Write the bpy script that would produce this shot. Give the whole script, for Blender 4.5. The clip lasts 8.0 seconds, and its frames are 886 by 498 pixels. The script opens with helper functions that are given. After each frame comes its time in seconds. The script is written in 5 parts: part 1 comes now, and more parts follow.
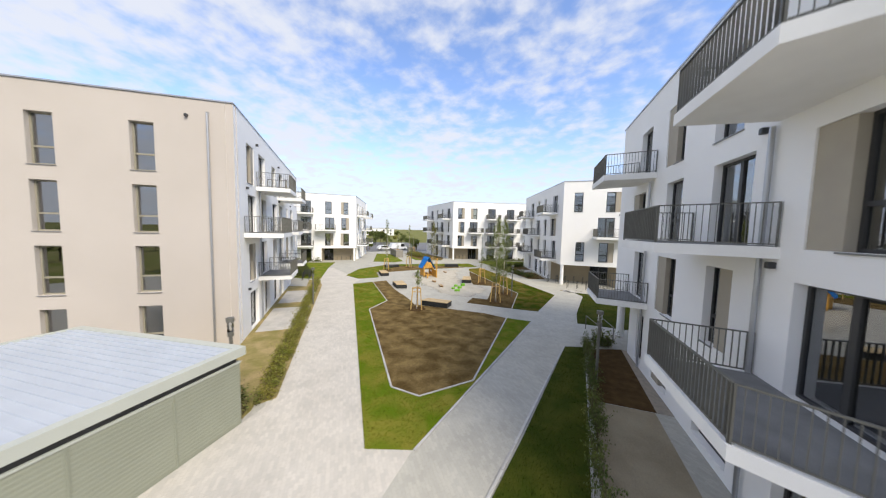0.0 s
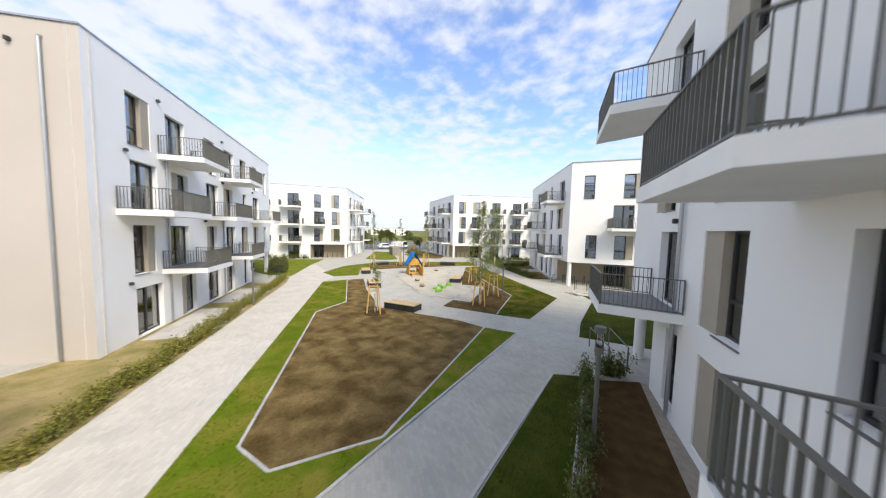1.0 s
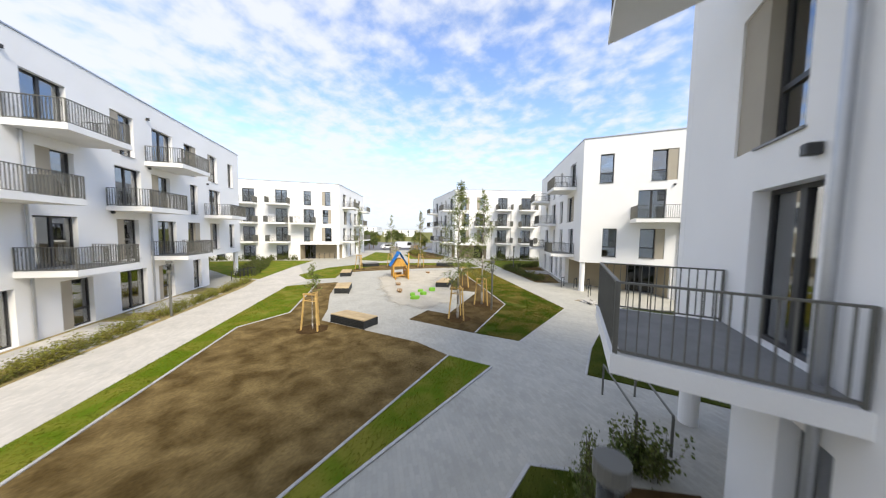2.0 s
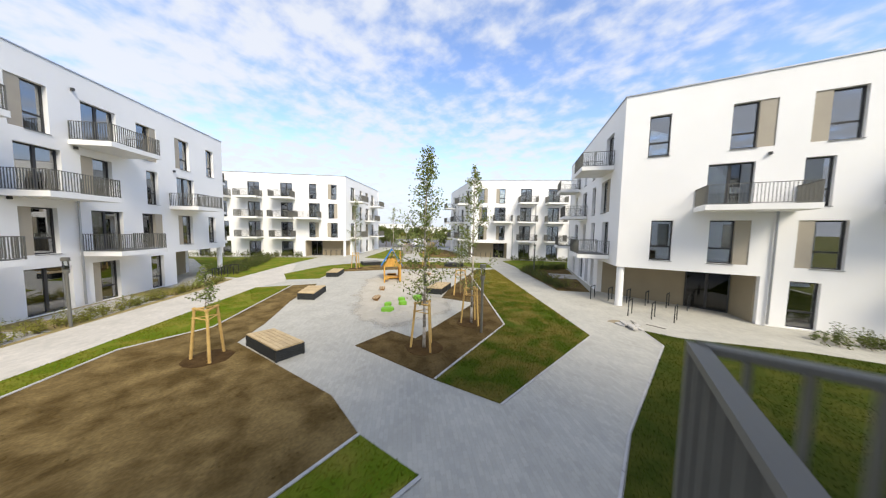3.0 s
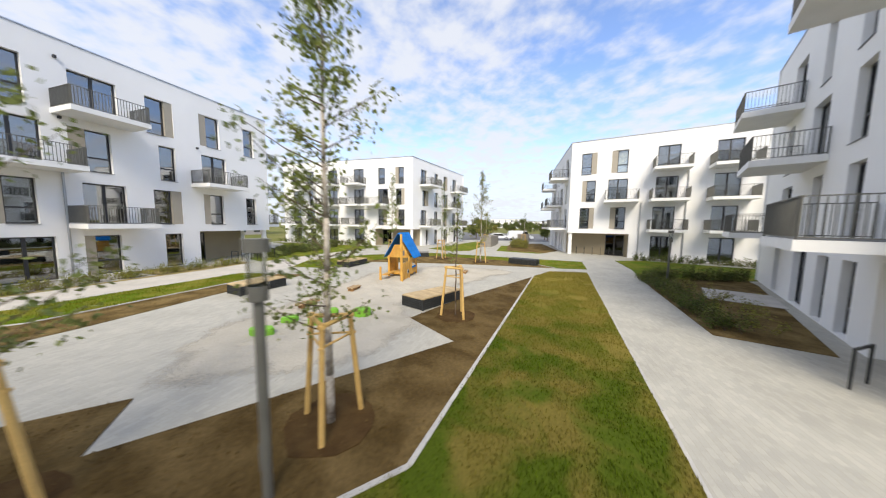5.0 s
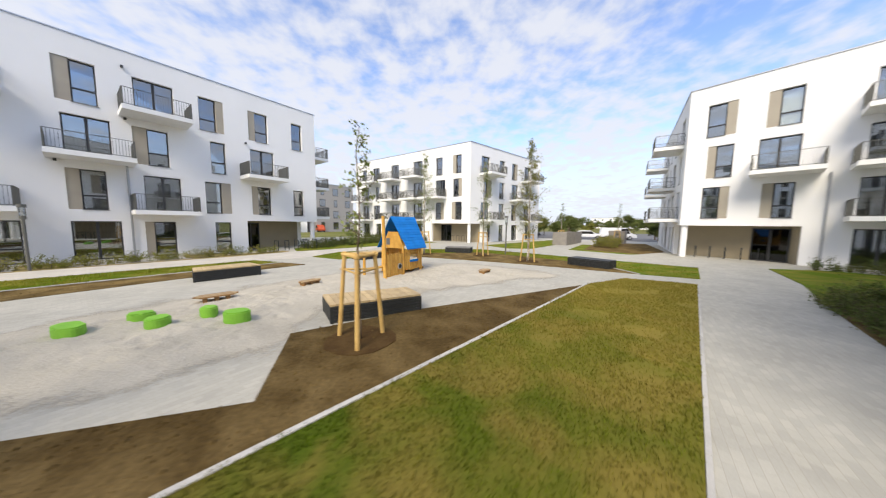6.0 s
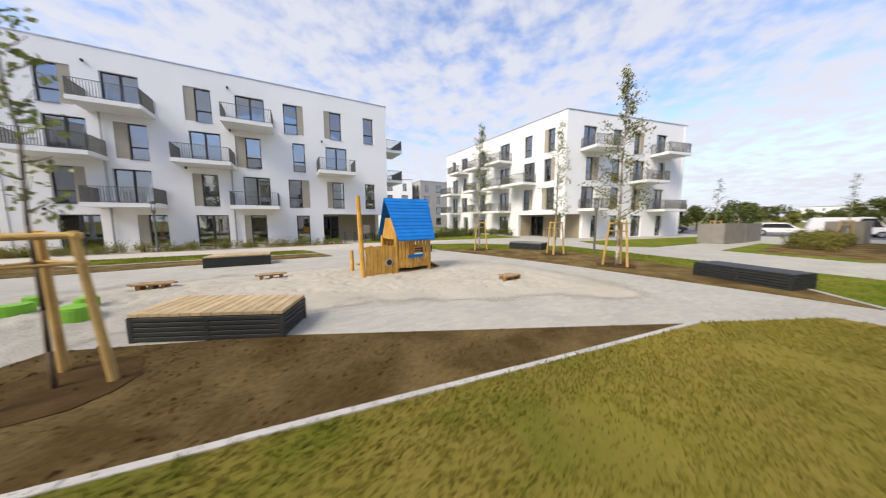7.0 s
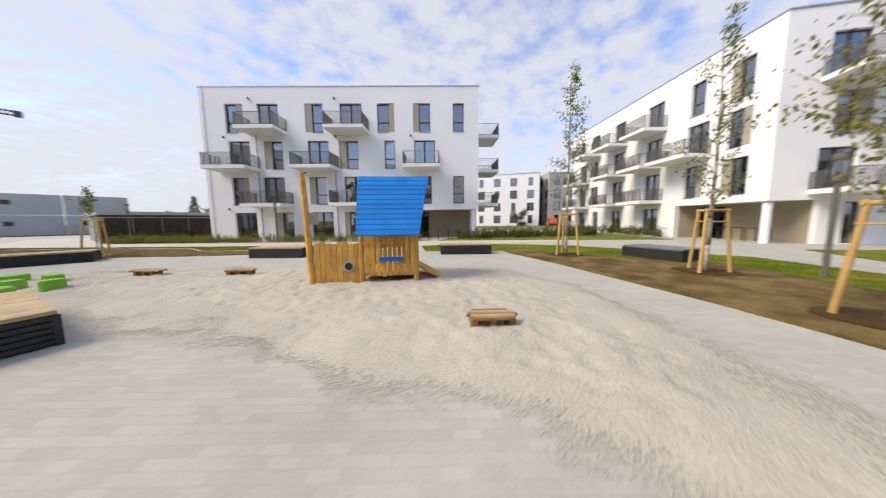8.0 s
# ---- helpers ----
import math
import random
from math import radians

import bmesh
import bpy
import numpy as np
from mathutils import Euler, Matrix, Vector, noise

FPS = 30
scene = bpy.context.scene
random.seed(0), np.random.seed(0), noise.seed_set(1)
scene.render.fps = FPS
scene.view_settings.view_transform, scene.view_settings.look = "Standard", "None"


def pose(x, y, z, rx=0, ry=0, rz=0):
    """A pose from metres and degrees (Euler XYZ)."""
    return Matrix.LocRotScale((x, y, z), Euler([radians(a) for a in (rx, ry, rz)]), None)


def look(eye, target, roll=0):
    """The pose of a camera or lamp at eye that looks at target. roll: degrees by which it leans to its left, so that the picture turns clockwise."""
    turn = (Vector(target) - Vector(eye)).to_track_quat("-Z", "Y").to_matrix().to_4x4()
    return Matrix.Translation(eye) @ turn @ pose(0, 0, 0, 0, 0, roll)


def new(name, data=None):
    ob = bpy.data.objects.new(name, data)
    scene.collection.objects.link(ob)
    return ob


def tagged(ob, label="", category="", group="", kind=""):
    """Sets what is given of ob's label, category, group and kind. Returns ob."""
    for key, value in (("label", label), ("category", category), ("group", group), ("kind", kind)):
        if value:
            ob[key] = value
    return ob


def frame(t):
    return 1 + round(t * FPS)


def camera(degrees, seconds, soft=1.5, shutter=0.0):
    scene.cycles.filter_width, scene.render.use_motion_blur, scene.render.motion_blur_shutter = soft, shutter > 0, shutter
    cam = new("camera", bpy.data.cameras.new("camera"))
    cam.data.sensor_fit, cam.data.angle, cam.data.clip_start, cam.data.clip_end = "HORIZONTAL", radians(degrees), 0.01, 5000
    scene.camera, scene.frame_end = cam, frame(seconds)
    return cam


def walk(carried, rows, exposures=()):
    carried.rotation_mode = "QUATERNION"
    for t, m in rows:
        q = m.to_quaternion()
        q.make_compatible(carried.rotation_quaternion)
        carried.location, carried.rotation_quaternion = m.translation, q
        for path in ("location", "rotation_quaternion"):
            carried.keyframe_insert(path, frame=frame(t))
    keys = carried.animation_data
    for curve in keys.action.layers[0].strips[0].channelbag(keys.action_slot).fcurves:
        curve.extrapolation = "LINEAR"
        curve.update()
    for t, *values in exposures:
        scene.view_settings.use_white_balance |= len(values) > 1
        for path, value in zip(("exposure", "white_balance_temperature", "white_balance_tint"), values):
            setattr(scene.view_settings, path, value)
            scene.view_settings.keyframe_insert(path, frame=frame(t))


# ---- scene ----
cam = camera(117.0, 8.0, soft=1.15, shutter=0.3)
PATH = [
    (0, (1.892, 0.321, 6.245), (1.049, 2.129, 6.105), 1.3),
    (0.5, (2.489, 2.962, 5.77), (1.59, 4.743, 5.635), 1.3),
    (1, (2.846, 5.729, 5.239), (1.901, 7.486, 5.106), 1.4),
    (1.5, (3.086, 8.255, 4.839), (2.093, 9.987, 4.716), 1.3),
    (1.7, (3.123, 9.295, 4.79), (2.111, 11.015, 4.665), 1.1),
    (2.8, (2.966, 15.393, 4.457), (1.773, 16.993, 4.328), 0.8),
    (3, (2.841, 16.373, 4.459), (1.606, 17.94, 4.314), 1.0),
    (3.5, (2.451, 18.838, 4.394), (1.095, 20.298, 4.218), 1.0),
    (4, (1.905, 21.526, 4.123), (0.404, 22.835, 3.929), 0.9),
    (4.2, (1.649, 22.6, 3.992), (0.093, 23.84, 3.789), 0.9),
    (5.3, (-0.112, 28.581, 2.903), (-1.962, 29.318, 2.724), 0.8),
    (5.5, (-0.621, 29.68, 2.761), (-2.513, 30.302, 2.576), 0.8),
    (6, (-2.116, 32.411, 2.322), (-4.091, 32.672, 2.139), 0.6),
    (6.5, (-3.764, 34.621, 2.069), (-5.749, 34.487, 1.867), 0.2),
    (7, (-6.027, 36.396, 1.858), (-7.932, 35.826, 1.647), -0.2),
    (7.5, (-8.446, 37.513, 1.675), (-10.186, 36.548, 1.468), -0.3),
    (8, (-11.26, 38.173, 1.524), (-12.657, 36.757, 1.312), -0.6),
]
walk(cam, [(t, look(eye, target, roll)) for t, eye, target, roll in PATH], [(0.0, 0.66, 6850, 9), (1.5, 0.88, 6900, 8), (3.0, 0.73, 6900, 8), (5.5, 0.70, 6920, 9), (8.0, 0.53, 6980, 12)])

# ---- light ----
SUN_AZ, SUN_EL = math.atan2(-0.475, 0.88), radians(44)
world = bpy.data.worlds.new("sky")
scene.world = world
world.use_nodes = True
wn, wl = world.node_tree.nodes, world.node_tree.links
wn.clear()


def wnode(kind, **kw):
    n = wn.new(kind)
    for key, value in kw.items():
        n.inputs[key].default_value = value
    return n


def build_sky():
    out = wn.new("ShaderNodeOutputWorld")
    bg = wnode("ShaderNodeBackground", Strength=0.142)
    sky = wn.new("ShaderNodeTexSky")
    sky.sky_type, sky.sun_disc = "NISHITA", False
    sky.sun_elevation, sky.sun_rotation = SUN_EL, math.pi / 2 - SUN_AZ
    sky.air_density, sky.dust_density = 1.0, 0.6
    co = wn.new("ShaderNodeTexCoord")
    sep = wn.new("ShaderNodeSeparateXYZ")
    wl.new(co.outputs["Generated"], sep.inputs[0])

    def m(op, a, b):
        n = wn.new("ShaderNodeMath")
        n.operation = op
        for i, v in enumerate((a, b)):
            if isinstance(v, (int, float)):
                n.inputs[i].default_value = v
            else:
                wl.new(v, n.inputs[i])
        return n.outputs[0]

    up = m("MAXIMUM", sep.outputs[2], 0.0)
    low = m("ADD", up, 0.16)
    comb = wn.new("ShaderNodeCombineXYZ")
    wl.new(m("DIVIDE", sep.outputs[0], low), comb.inputs[0])
    wl.new(m("DIVIDE", sep.outputs[1], low), comb.inputs[1])
    fine = wnode("ShaderNodeTexNoise", Scale=8.0, Detail=5.0, Roughness=0.52, Distortion=0.12)
    wide = wnode("ShaderNodeTexNoise", Scale=1.3, Detail=3.0, Roughness=0.5)
    wl.new(comb.outputs[0], fine.inputs["Vector"])
    wl.new(comb.outputs[0], wide.inputs["Vector"])
    bright_side = m("ADD", m("MULTIPLY", sep.outputs[0], -0.025), m("MULTIPLY", sep.outputs[1], -0.075))
    both = m("ADD", bright_side, m("ADD", m("MULTIPLY", fine.outputs["Fac"], 0.62), m("MULTIPLY", wide.outputs["Fac"], 0.55)))
    ramp = wn.new("ShaderNodeMapRange")
    ramp.interpolation_type = "SMOOTHSTEP"
    ramp.inputs["From Min"].default_value, ramp.inputs["From Max"].default_value = 0.41, 0.70
    wl.new(both, ramp.inputs["Value"])
    mask = m("MULTIPLY", ramp.outputs[0], 0.92)
    veil = m("MAXIMUM", mask, m("MULTIPLY", m("SUBTRACT", 1.0, m("MULTIPLY", up, 4.5)), 0.12))
    mix = wn.new("ShaderNodeMix")
    mix.data_type = "RGBA"
    wl.new(veil, mix.inputs["Factor"])
    clear = wn.new("ShaderNodeMix")
    clear.data_type, clear.blend_type = "RGBA", "MULTIPLY"
    clear.inputs["Factor"].default_value = 1.0
    wl.new(sky.outputs[0], clear.inputs["A"])
    clear.inputs["B"].default_value = (1.1, 1.17, 1.42, 1)
    haze = wn.new("ShaderNodeMix")
    haze.data_type = "RGBA"
    near_horizon = wnode("ShaderNodeMapRange", **{"From Min": 0.34, "From Max": 0.0, "To Min": 0.0, "To Max": 0.9})
    near_horizon.interpolation_type = "SMOOTHSTEP"
    wl.new(up, near_horizon.inputs["Value"])
    wl.new(near_horizon.outputs[0], haze.inputs["Factor"])
    wl.new(clear.outputs["Result"], haze.inputs["A"])
    haze.inputs["B"].default_value = (3.2, 3.65, 4.6, 1)
    wl.new(haze.outputs["Result"], mix.inputs["A"])
    mix.inputs["B"].default_value = (3.62, 3.84, 4.42, 1)
    wl.new(mix.outputs["Result"], bg.inputs["Color"])
    wl.new(bg.outputs[0], out.inputs[0])


build_sky()
sun = new("sun", bpy.data.lights.new("sun", "SUN"))
sun.data.energy, sun.data.angle, sun.data.color = 2.7, radians(26.0), (1.0, 0.92, 0.79)
sun.matrix_world = look((0, 0, 60), Vector((0, 0, 60)) - Vector((math.cos(SUN_AZ) * math.cos(SUN_EL), math.sin(SUN_AZ) * math.cos(SUN_EL), math.sin(SUN_EL))))


# ---- materials ----
def material(name, color, rough=0.7, second=None, scale=3.0, fine=60.0, bump=0.15, metal=0.0, fine_mix=0.25, spec=0.4, per_object=0.0, per_island=0.0, warp=0.0, steep=0.165):
    """Two scales of colour variation and a fine bump, in object-free world sizes."""
    mt = bpy.data.materials.new(name)
    mt.use_nodes = True
    n, l = mt.node_tree.nodes, mt.node_tree.links
    b = n["Principled BSDF"]
    b.inputs["Roughness"].default_value, b.inputs["Metallic"].default_value = rough, metal
    b.inputs["Specular IOR Level"].default_value = spec
    geo = n.new("ShaderNodeNewGeometry")
    big, small = n.new("ShaderNodeTexNoise"), n.new("ShaderNodeTexNoise")
    for t, s, d in ((big, scale, 5.0), (small, fine, 3.0)):
        t.inputs["Scale"].default_value, t.inputs["Detail"].default_value = s, d
        l.new(geo.outputs["Position"], t.inputs["Vector"])
    big.inputs["Distortion"].default_value = warp
    second = second or tuple(c * 0.82 for c in color)
    ramp = n.new("ShaderNodeMapRange")
    ramp.inputs["From Min"].default_value, ramp.inputs["From Max"].default_value = 0.515 - steep, 0.515 + steep
    l.new(big.outputs["Fac"], ramp.inputs["Value"])
    mix = n.new("ShaderNodeMix")
    mix.data_type = "RGBA"
    l.new(ramp.outputs[0], mix.inputs["Factor"])
    mix.inputs["A"].default_value, mix.inputs["B"].default_value = (*color, 1), (*second, 1)
    hsv = n.new("ShaderNodeHueSaturation")
    l.new(mix.outputs["Result"], hsv.inputs["Color"])
    val = n.new("ShaderNodeMath")
    val.operation = "MULTIPLY_ADD"
    l.new(small.outputs["Fac"], val.inputs[0])
    val.inputs[1].default_value, val.inputs[2].default_value = fine_mix * 2, 1 - fine_mix
    last = val.outputs[0]
    for amount, node, socket in ((per_object, "ShaderNodeObjectInfo", "Random"), (per_island, "ShaderNodeNewGeometry", "Random Per Island")):
        if amount:
            info = n.new(node)
            v2 = n.new("ShaderNodeMath")
            v2.operation = "MULTIPLY_ADD"
            l.new(info.outputs[socket], v2.inputs[0])
            v2.inputs[1].default_value, v2.inputs[2].default_value = amount * 2, 1 - amount
            v3 = n.new("ShaderNodeMath")
            v3.operation = "MULTIPLY"
            l.new(last, v3.inputs[0])
            l.new(v2.outputs[0], v3.inputs[1])
            last = v3.outputs[0]
    l.new(last, hsv.inputs["Value"])
    l.new(hsv.outputs[0], b.inputs["Base Color"])
    if bump:
        bn = n.new("ShaderNodeBump")
        bn.inputs["Strength"].default_value, bn.inputs["Distance"].default_value = bump, 0.02
        l.new(small.outputs["Fac"], bn.inputs["Height"])
        l.new(bn.outputs[0], b.inputs["Normal"])
    return mt


def paving_material(name, color, joint, angle):
    """Small concrete stones with joints, a colour of its own for each stone."""
    mt = material(name, color, 0.85, tuple(c * 0.87 for c in color), 0.9, 40, 0.2, fine_mix=0.14)
    n, l = mt.node_tree.nodes, mt.node_tree.links
    b = n["Principled BSDF"]
    hsv = b.inputs["Base Color"].links[0].from_node
    geo = n.new("ShaderNodeNewGeometry")
    mp = n.new("ShaderNodeMapping")
    mp.inputs["Rotation"].default_value = (0, 0, radians(angle))
    l.new(geo.outputs["Position"], mp.inputs["Vector"])
    br = n.new("ShaderNodeTexBrick")
    for key, value in (("Scale", 1.0), ("Mortar Size", 0.004), ("Brick Width", 0.2), ("Row Height", 0.1), ("Bias", 0.0)):
        br.inputs[key].default_value = value
    br.inputs["Color1"].default_value, br.inputs["Color2"].default_value = (1.06, 1.055, 1.05, 1), (0.91, 0.915, 0.92, 1)
    br.inputs["Mortar"].default_value = (*joint, 1)
    l.new(mp.outputs[0], br.inputs["Vector"])
    mul = n.new("ShaderNodeMix")
    mul.data_type, mul.blend_type = "RGBA", "MULTIPLY"
    mul.inputs["Factor"].default_value = 1.0
    l.new(hsv.outputs[0], mul.inputs["A"])
    l.new(br.outputs["Color"], mul.inputs["B"])
    l.new(mul.outputs["Result"], b.inputs["Base Color"])
    return mt


def glass_material(name="window_glass", ior=3.3, tint=(0.72, 0.78, 0.78, 1)):
    mt = bpy.data.materials.new(name)
    mt.use_nodes = True
    n, l = mt.node_tree.nodes, mt.node_tree.links
    n.clear()
    out, mix = n.new("ShaderNodeOutputMaterial"), n.new("ShaderNodeMixShader")
    tr, gl, fr = n.new("ShaderNodeBsdfTransparent"), n.new("ShaderNodeBsdfGlossy"), n.new("ShaderNodeFresnel")
    tr.inputs[0].default_value = tint
    gl.inputs["Color"].default_value, gl.inputs["Roughness"].default_value = (0.95, 0.97, 1, 1), 0.01
    fr.inputs["IOR"].default_value = ior
    l.new(fr.outputs[0], mix.inputs[0])
    l.new(tr.outputs[0], mix.inputs[1])
    l.new(gl.outputs[0], mix.inputs[2])
    l.new(mix.outputs[0], out.inputs[0])
    return mt


M = {
    "plaster": material("white_plaster", (0.87, 0.865, 0.855), 0.9, (0.83, 0.825, 0.815), 0.35, 120, 0.25, fine_mix=0.05, spec=0.2),
    "beige": material("beige_plaster", (0.49, 0.448, 0.412), 0.9, (0.465, 0.424, 0.388), 0.4, 120, 0.25, fine_mix=0.05, spec=0.2),
    "panel": material("taupe_panel", (0.40, 0.36, 0.29), 0.85, (0.37, 0.33, 0.27), 1.5, 90, 0.15, fine_mix=0.06),
    # taupe render, taken darker to carry part of the recess shade
    "soffit": material("taupe_render", (0.34, 0.285, 0.195), 0.9, (0.31, 0.26, 0.18), 1.0, 90, 0.15, fine_mix=0.06),
    "concrete": material("balcony_concrete", (0.84, 0.835, 0.82), 0.85, (0.78, 0.775, 0.76), 1.2, 90, 0.15, fine_mix=0.06),
    "deck": material("balcony_floor", (0.22, 0.22, 0.22), 0.8, (0.17, 0.17, 0.17), 2.0, 60, 0.1),
    "frame": material("dark_window_frame", (0.035, 0.035, 0.037), 0.45, (0.045, 0.045, 0.045), 3, 80, 0.02, fine_mix=0.1),
    "rail": material("anthracite_steel", (0.145, 0.143, 0.125), 0.5, (0.125, 0.122, 0.108), 3, 80, 0.02, metal=0.1, fine_mix=0.1),
    "zinc": material("zinc_sheet", (0.45, 0.46, 0.48), 0.4, (0.40, 0.41, 0.43), 2, 60, 0.03, metal=0.8, fine_mix=0.08),
    "sill": material("aluminium_sill", (0.25, 0.25, 0.25), 0.5, None, 2, 60, 0.02, metal=0.4),
    # room dimness put into the colour: plaster darkened to deepen the windows
    "interior": material("dimmed_room_plaster", (0.14, 0.125, 0.10), 0.9, None, 0.6, 40, 0.05, fine_mix=0.05),
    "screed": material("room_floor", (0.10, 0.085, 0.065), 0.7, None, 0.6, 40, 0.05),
    "blind": material("white_blind", (0.75, 0.74, 0.72), 0.8, None, 2, 50, 0.03, fine_mix=0.05),
    "glass": glass_material(),
    "paving": paving_material("grey_paving", (0.42, 0.407, 0.36), (0.88, 0.87, 0.85), 44),
    # sunlight put into the colour: a lighter, warmer copy of the grey paving
    "paving_sunlit": paving_material("sunlit_path_paving", (0.52, 0.49, 0.44), (0.90, 0.88, 0.86), 45),
    "lawn": material("lawn_soil", (0.09, 0.14, 0.006), 0.95, (0.18, 0.17, 0.025), 0.9, 30, 0.5, fine_mix=0.4, spec=0.1, warp=0.5, steep=0.12),
    "thin_lawn": material("thin_lawn_soil", (0.055, 0.080, 0.006), 0.95, (0.135, 0.11, 0.024), 1.0, 24, 0.8, fine_mix=0.4, spec=0.1, warp=0.4, steep=0.1),
    # near-black tint stands in for the unlit hall; only a wall is behind
    "door_glass": glass_material("shade_tinted_door_glass", 1.5, (0.08, 0.09, 0.09, 1)),
    "earth": material("trodden_earth", (0.30, 0.255, 0.18), 0.95, (0.23, 0.19, 0.13), 0.8, 30, 0.4, fine_mix=0.2, spec=0.1),
    "grass": material("grass_blades", (0.115, 0.155, 0.006), 0.8, (0.21, 0.185, 0.025), 1.3, 12, 0.0, fine_mix=0.25, spec=0.1, per_island=0.35, warp=0.3, steep=0.17),
    "thin_grass": material("thin_grass_blades", (0.070, 0.108, 0.005), 0.8, (0.165, 0.142, 0.028), 1.0, 12, 0.0, fine_mix=0.25, spec=0.1, per_island=0.35, warp=0.4, steep=0.09),
    # the house's shade put into the colour: darker copies of lawn and grass
    "shaded_lawn": material("shaded_lawn_soil", (0.034, 0.050, 0.004), 0.95, (0.062, 0.066, 0.009), 1.2, 26, 0.7, fine_mix=0.4, spec=0.1, warp=0.5, steep=0.14),
    "shaded_grass": material("shaded_grass_blades", (0.036, 0.060, 0.004), 0.8, (0.068, 0.076, 0.009), 1.2, 12, 0.0, fine_mix=0.25, spec=0.1, per_island=0.35),
    "soil": material("bare_soil", (0.085, 0.055, 0.018), 0.97, (0.192, 0.135, 0.055), 1.2, 16, 1.0, fine_mix=0.48, spec=0.1, warp=0.4, steep=0.145),
    # the bare soil's tones at about 0.7, for the centre bed
    "dark_soil": material("dark_bed_soil", (0.064, 0.041, 0.014), 0.97, (0.128, 0.088, 0.036), 1.2, 16, 1.0, fine_mix=0.45, spec=0.1, warp=0.4, steep=0.15),
    "taupe_frame": material("taupe_window_frame", (0.27, 0.25, 0.195), 0.55, (0.25, 0.23, 0.18), 3, 80, 0.02, fine_mix=0.06),
    "mulch": material("dark_mulch", (0.055, 0.031, 0.012), 0.97, (0.085, 0.052, 0.02), 3.0, 40, 0.8, fine_mix=0.35, spec=0.1),
    "sand": material("play_sand", (0.47, 0.435, 0.365), 0.95, (0.40, 0.37, 0.31), 0.9, 28, 1.0, fine_mix=0.18, spec=0.15),
    "gravel": material("drain_gravel", (0.36, 0.31, 0.25), 0.9, (0.28, 0.24, 0.2), 6, 50, 0.3, per_island=0.35),
    "kerb": material("kerb_concrete", (0.46, 0.45, 0.43), 0.9, (0.38, 0.37, 0.36), 2, 60, 0.2, per_object=0.1),
    "asphalt": material("asphalt", (0.16, 0.16, 0.165), 0.9, (0.13, 0.13, 0.135), 0.6, 50, 0.3),
    "field": material("rough_meadow", (0.12, 0.14, 0.03), 0.95, (0.20, 0.18, 0.07), 0.15, 2.0, 0.3, fine_mix=0.3, spec=0.1),
    "stake": material("round_pine", (0.60, 0.40, 0.14), 0.7, (0.48, 0.30, 0.10), 3, 45, 0.2, fine_mix=0.2, per_object=0.1),
    "bark": material("birch_bark", (0.55, 0.50, 0.42), 0.85, (0.22, 0.18, 0.14), 9, 40, 0.4, fine_mix=0.2),
    "twig": material("brown_bark", (0.13, 0.095, 0.06), 0.9, (0.10, 0.07, 0.05), 6, 40, 0.3),
    "leaf": material("birch_leaves", (0.15, 0.20, 0.05), 0.55, (0.23, 0.25, 0.07), 2, 20, 0.0, per_island=0.4, spec=0.4),
    "leaf_yellow": material("yellowing_leaves", (0.27, 0.24, 0.04), 0.55, (0.17, 0.19, 0.04), 2, 20, 0.0, per_island=0.4, spec=0.4),
    "leaf_dark": material("shrub_leaves", (0.08, 0.115, 0.025), 0.6, (0.16, 0.17, 0.045), 1.2, 20, 0.0, per_island=0.4, spec=0.3),
    "slat": material("bench_timber", (0.50, 0.38, 0.215), 0.75, (0.41, 0.305, 0.17), 4, 50, 0.2, fine_mix=0.2, per_object=0.12),
    "slat_grey": material("weathered_bench_timber", (0.20, 0.195, 0.185), 0.8, (0.15, 0.145, 0.14), 4, 50, 0.2, fine_mix=0.2, per_object=0.12),
    "straw": material("straw_strewn_earth", (0.33, 0.255, 0.125), 0.95, (0.20, 0.175, 0.06), 1.1, 22, 0.6, fine_mix=0.35, spec=0.1, warp=0.4, steep=0.15),
    "hedge_leaf": material("young_hedge_leaves", (0.19, 0.215, 0.035), 0.6, (0.30, 0.275, 0.055), 1.3, 20, 0.0, per_island=0.4, spec=0.25),
    "fascia": material("pale_grey_fascia", (0.44, 0.46, 0.42), 0.5, (0.40, 0.42, 0.385), 1.2, 60, 0.03, fine_mix=0.06),
    # shade of the shed's north end, put into a dark brown colour
    "shaded_end_sheet": material("shade_brown_cladding", (0.045, 0.036, 0.026), 0.85, (0.06, 0.048, 0.034), 2, 30, 0.2, fine_mix=0.25),
    "crane_steel": material("dark_crane_steel", (0.10, 0.10, 0.105), 0.6, None, 2, 20, 0.0),
    "black": material("black_coated_wood", (0.022, 0.024, 0.024), 0.6, (0.03, 0.032, 0.032), 5, 60, 0.1, fine_mix=0.15),
    "robinia": material("oiled_robinia", (0.62, 0.35, 0.075), 0.65, (0.47, 0.24, 0.045), 4, 35, 0.2, fine_mix=0.2, per_object=0.14),
    "blue": material("blue_painted_board", (0.004, 0.19, 0.60), 0.7, (0.005, 0.155, 0.50), 3, 40, 0.1, fine_mix=0.1, spec=0.2, per_object=0.1),
    "green": material("green_rubber", (0.20, 0.46, 0.045), 0.75, (0.17, 0.40, 0.04), 3, 60, 0.2, fine_mix=0.1),
    "orange_wood": material("red_brown_board", (0.31, 0.175, 0.07), 0.65, (0.24, 0.13, 0.05), 5, 40, 0.1, per_object=0.12),
    "garage_wall": material("green_grey_sheet", (0.27, 0.285, 0.225), 0.6, (0.25, 0.265, 0.21), 1, 160, 0.2, metal=0.1, fine_mix=0.1),
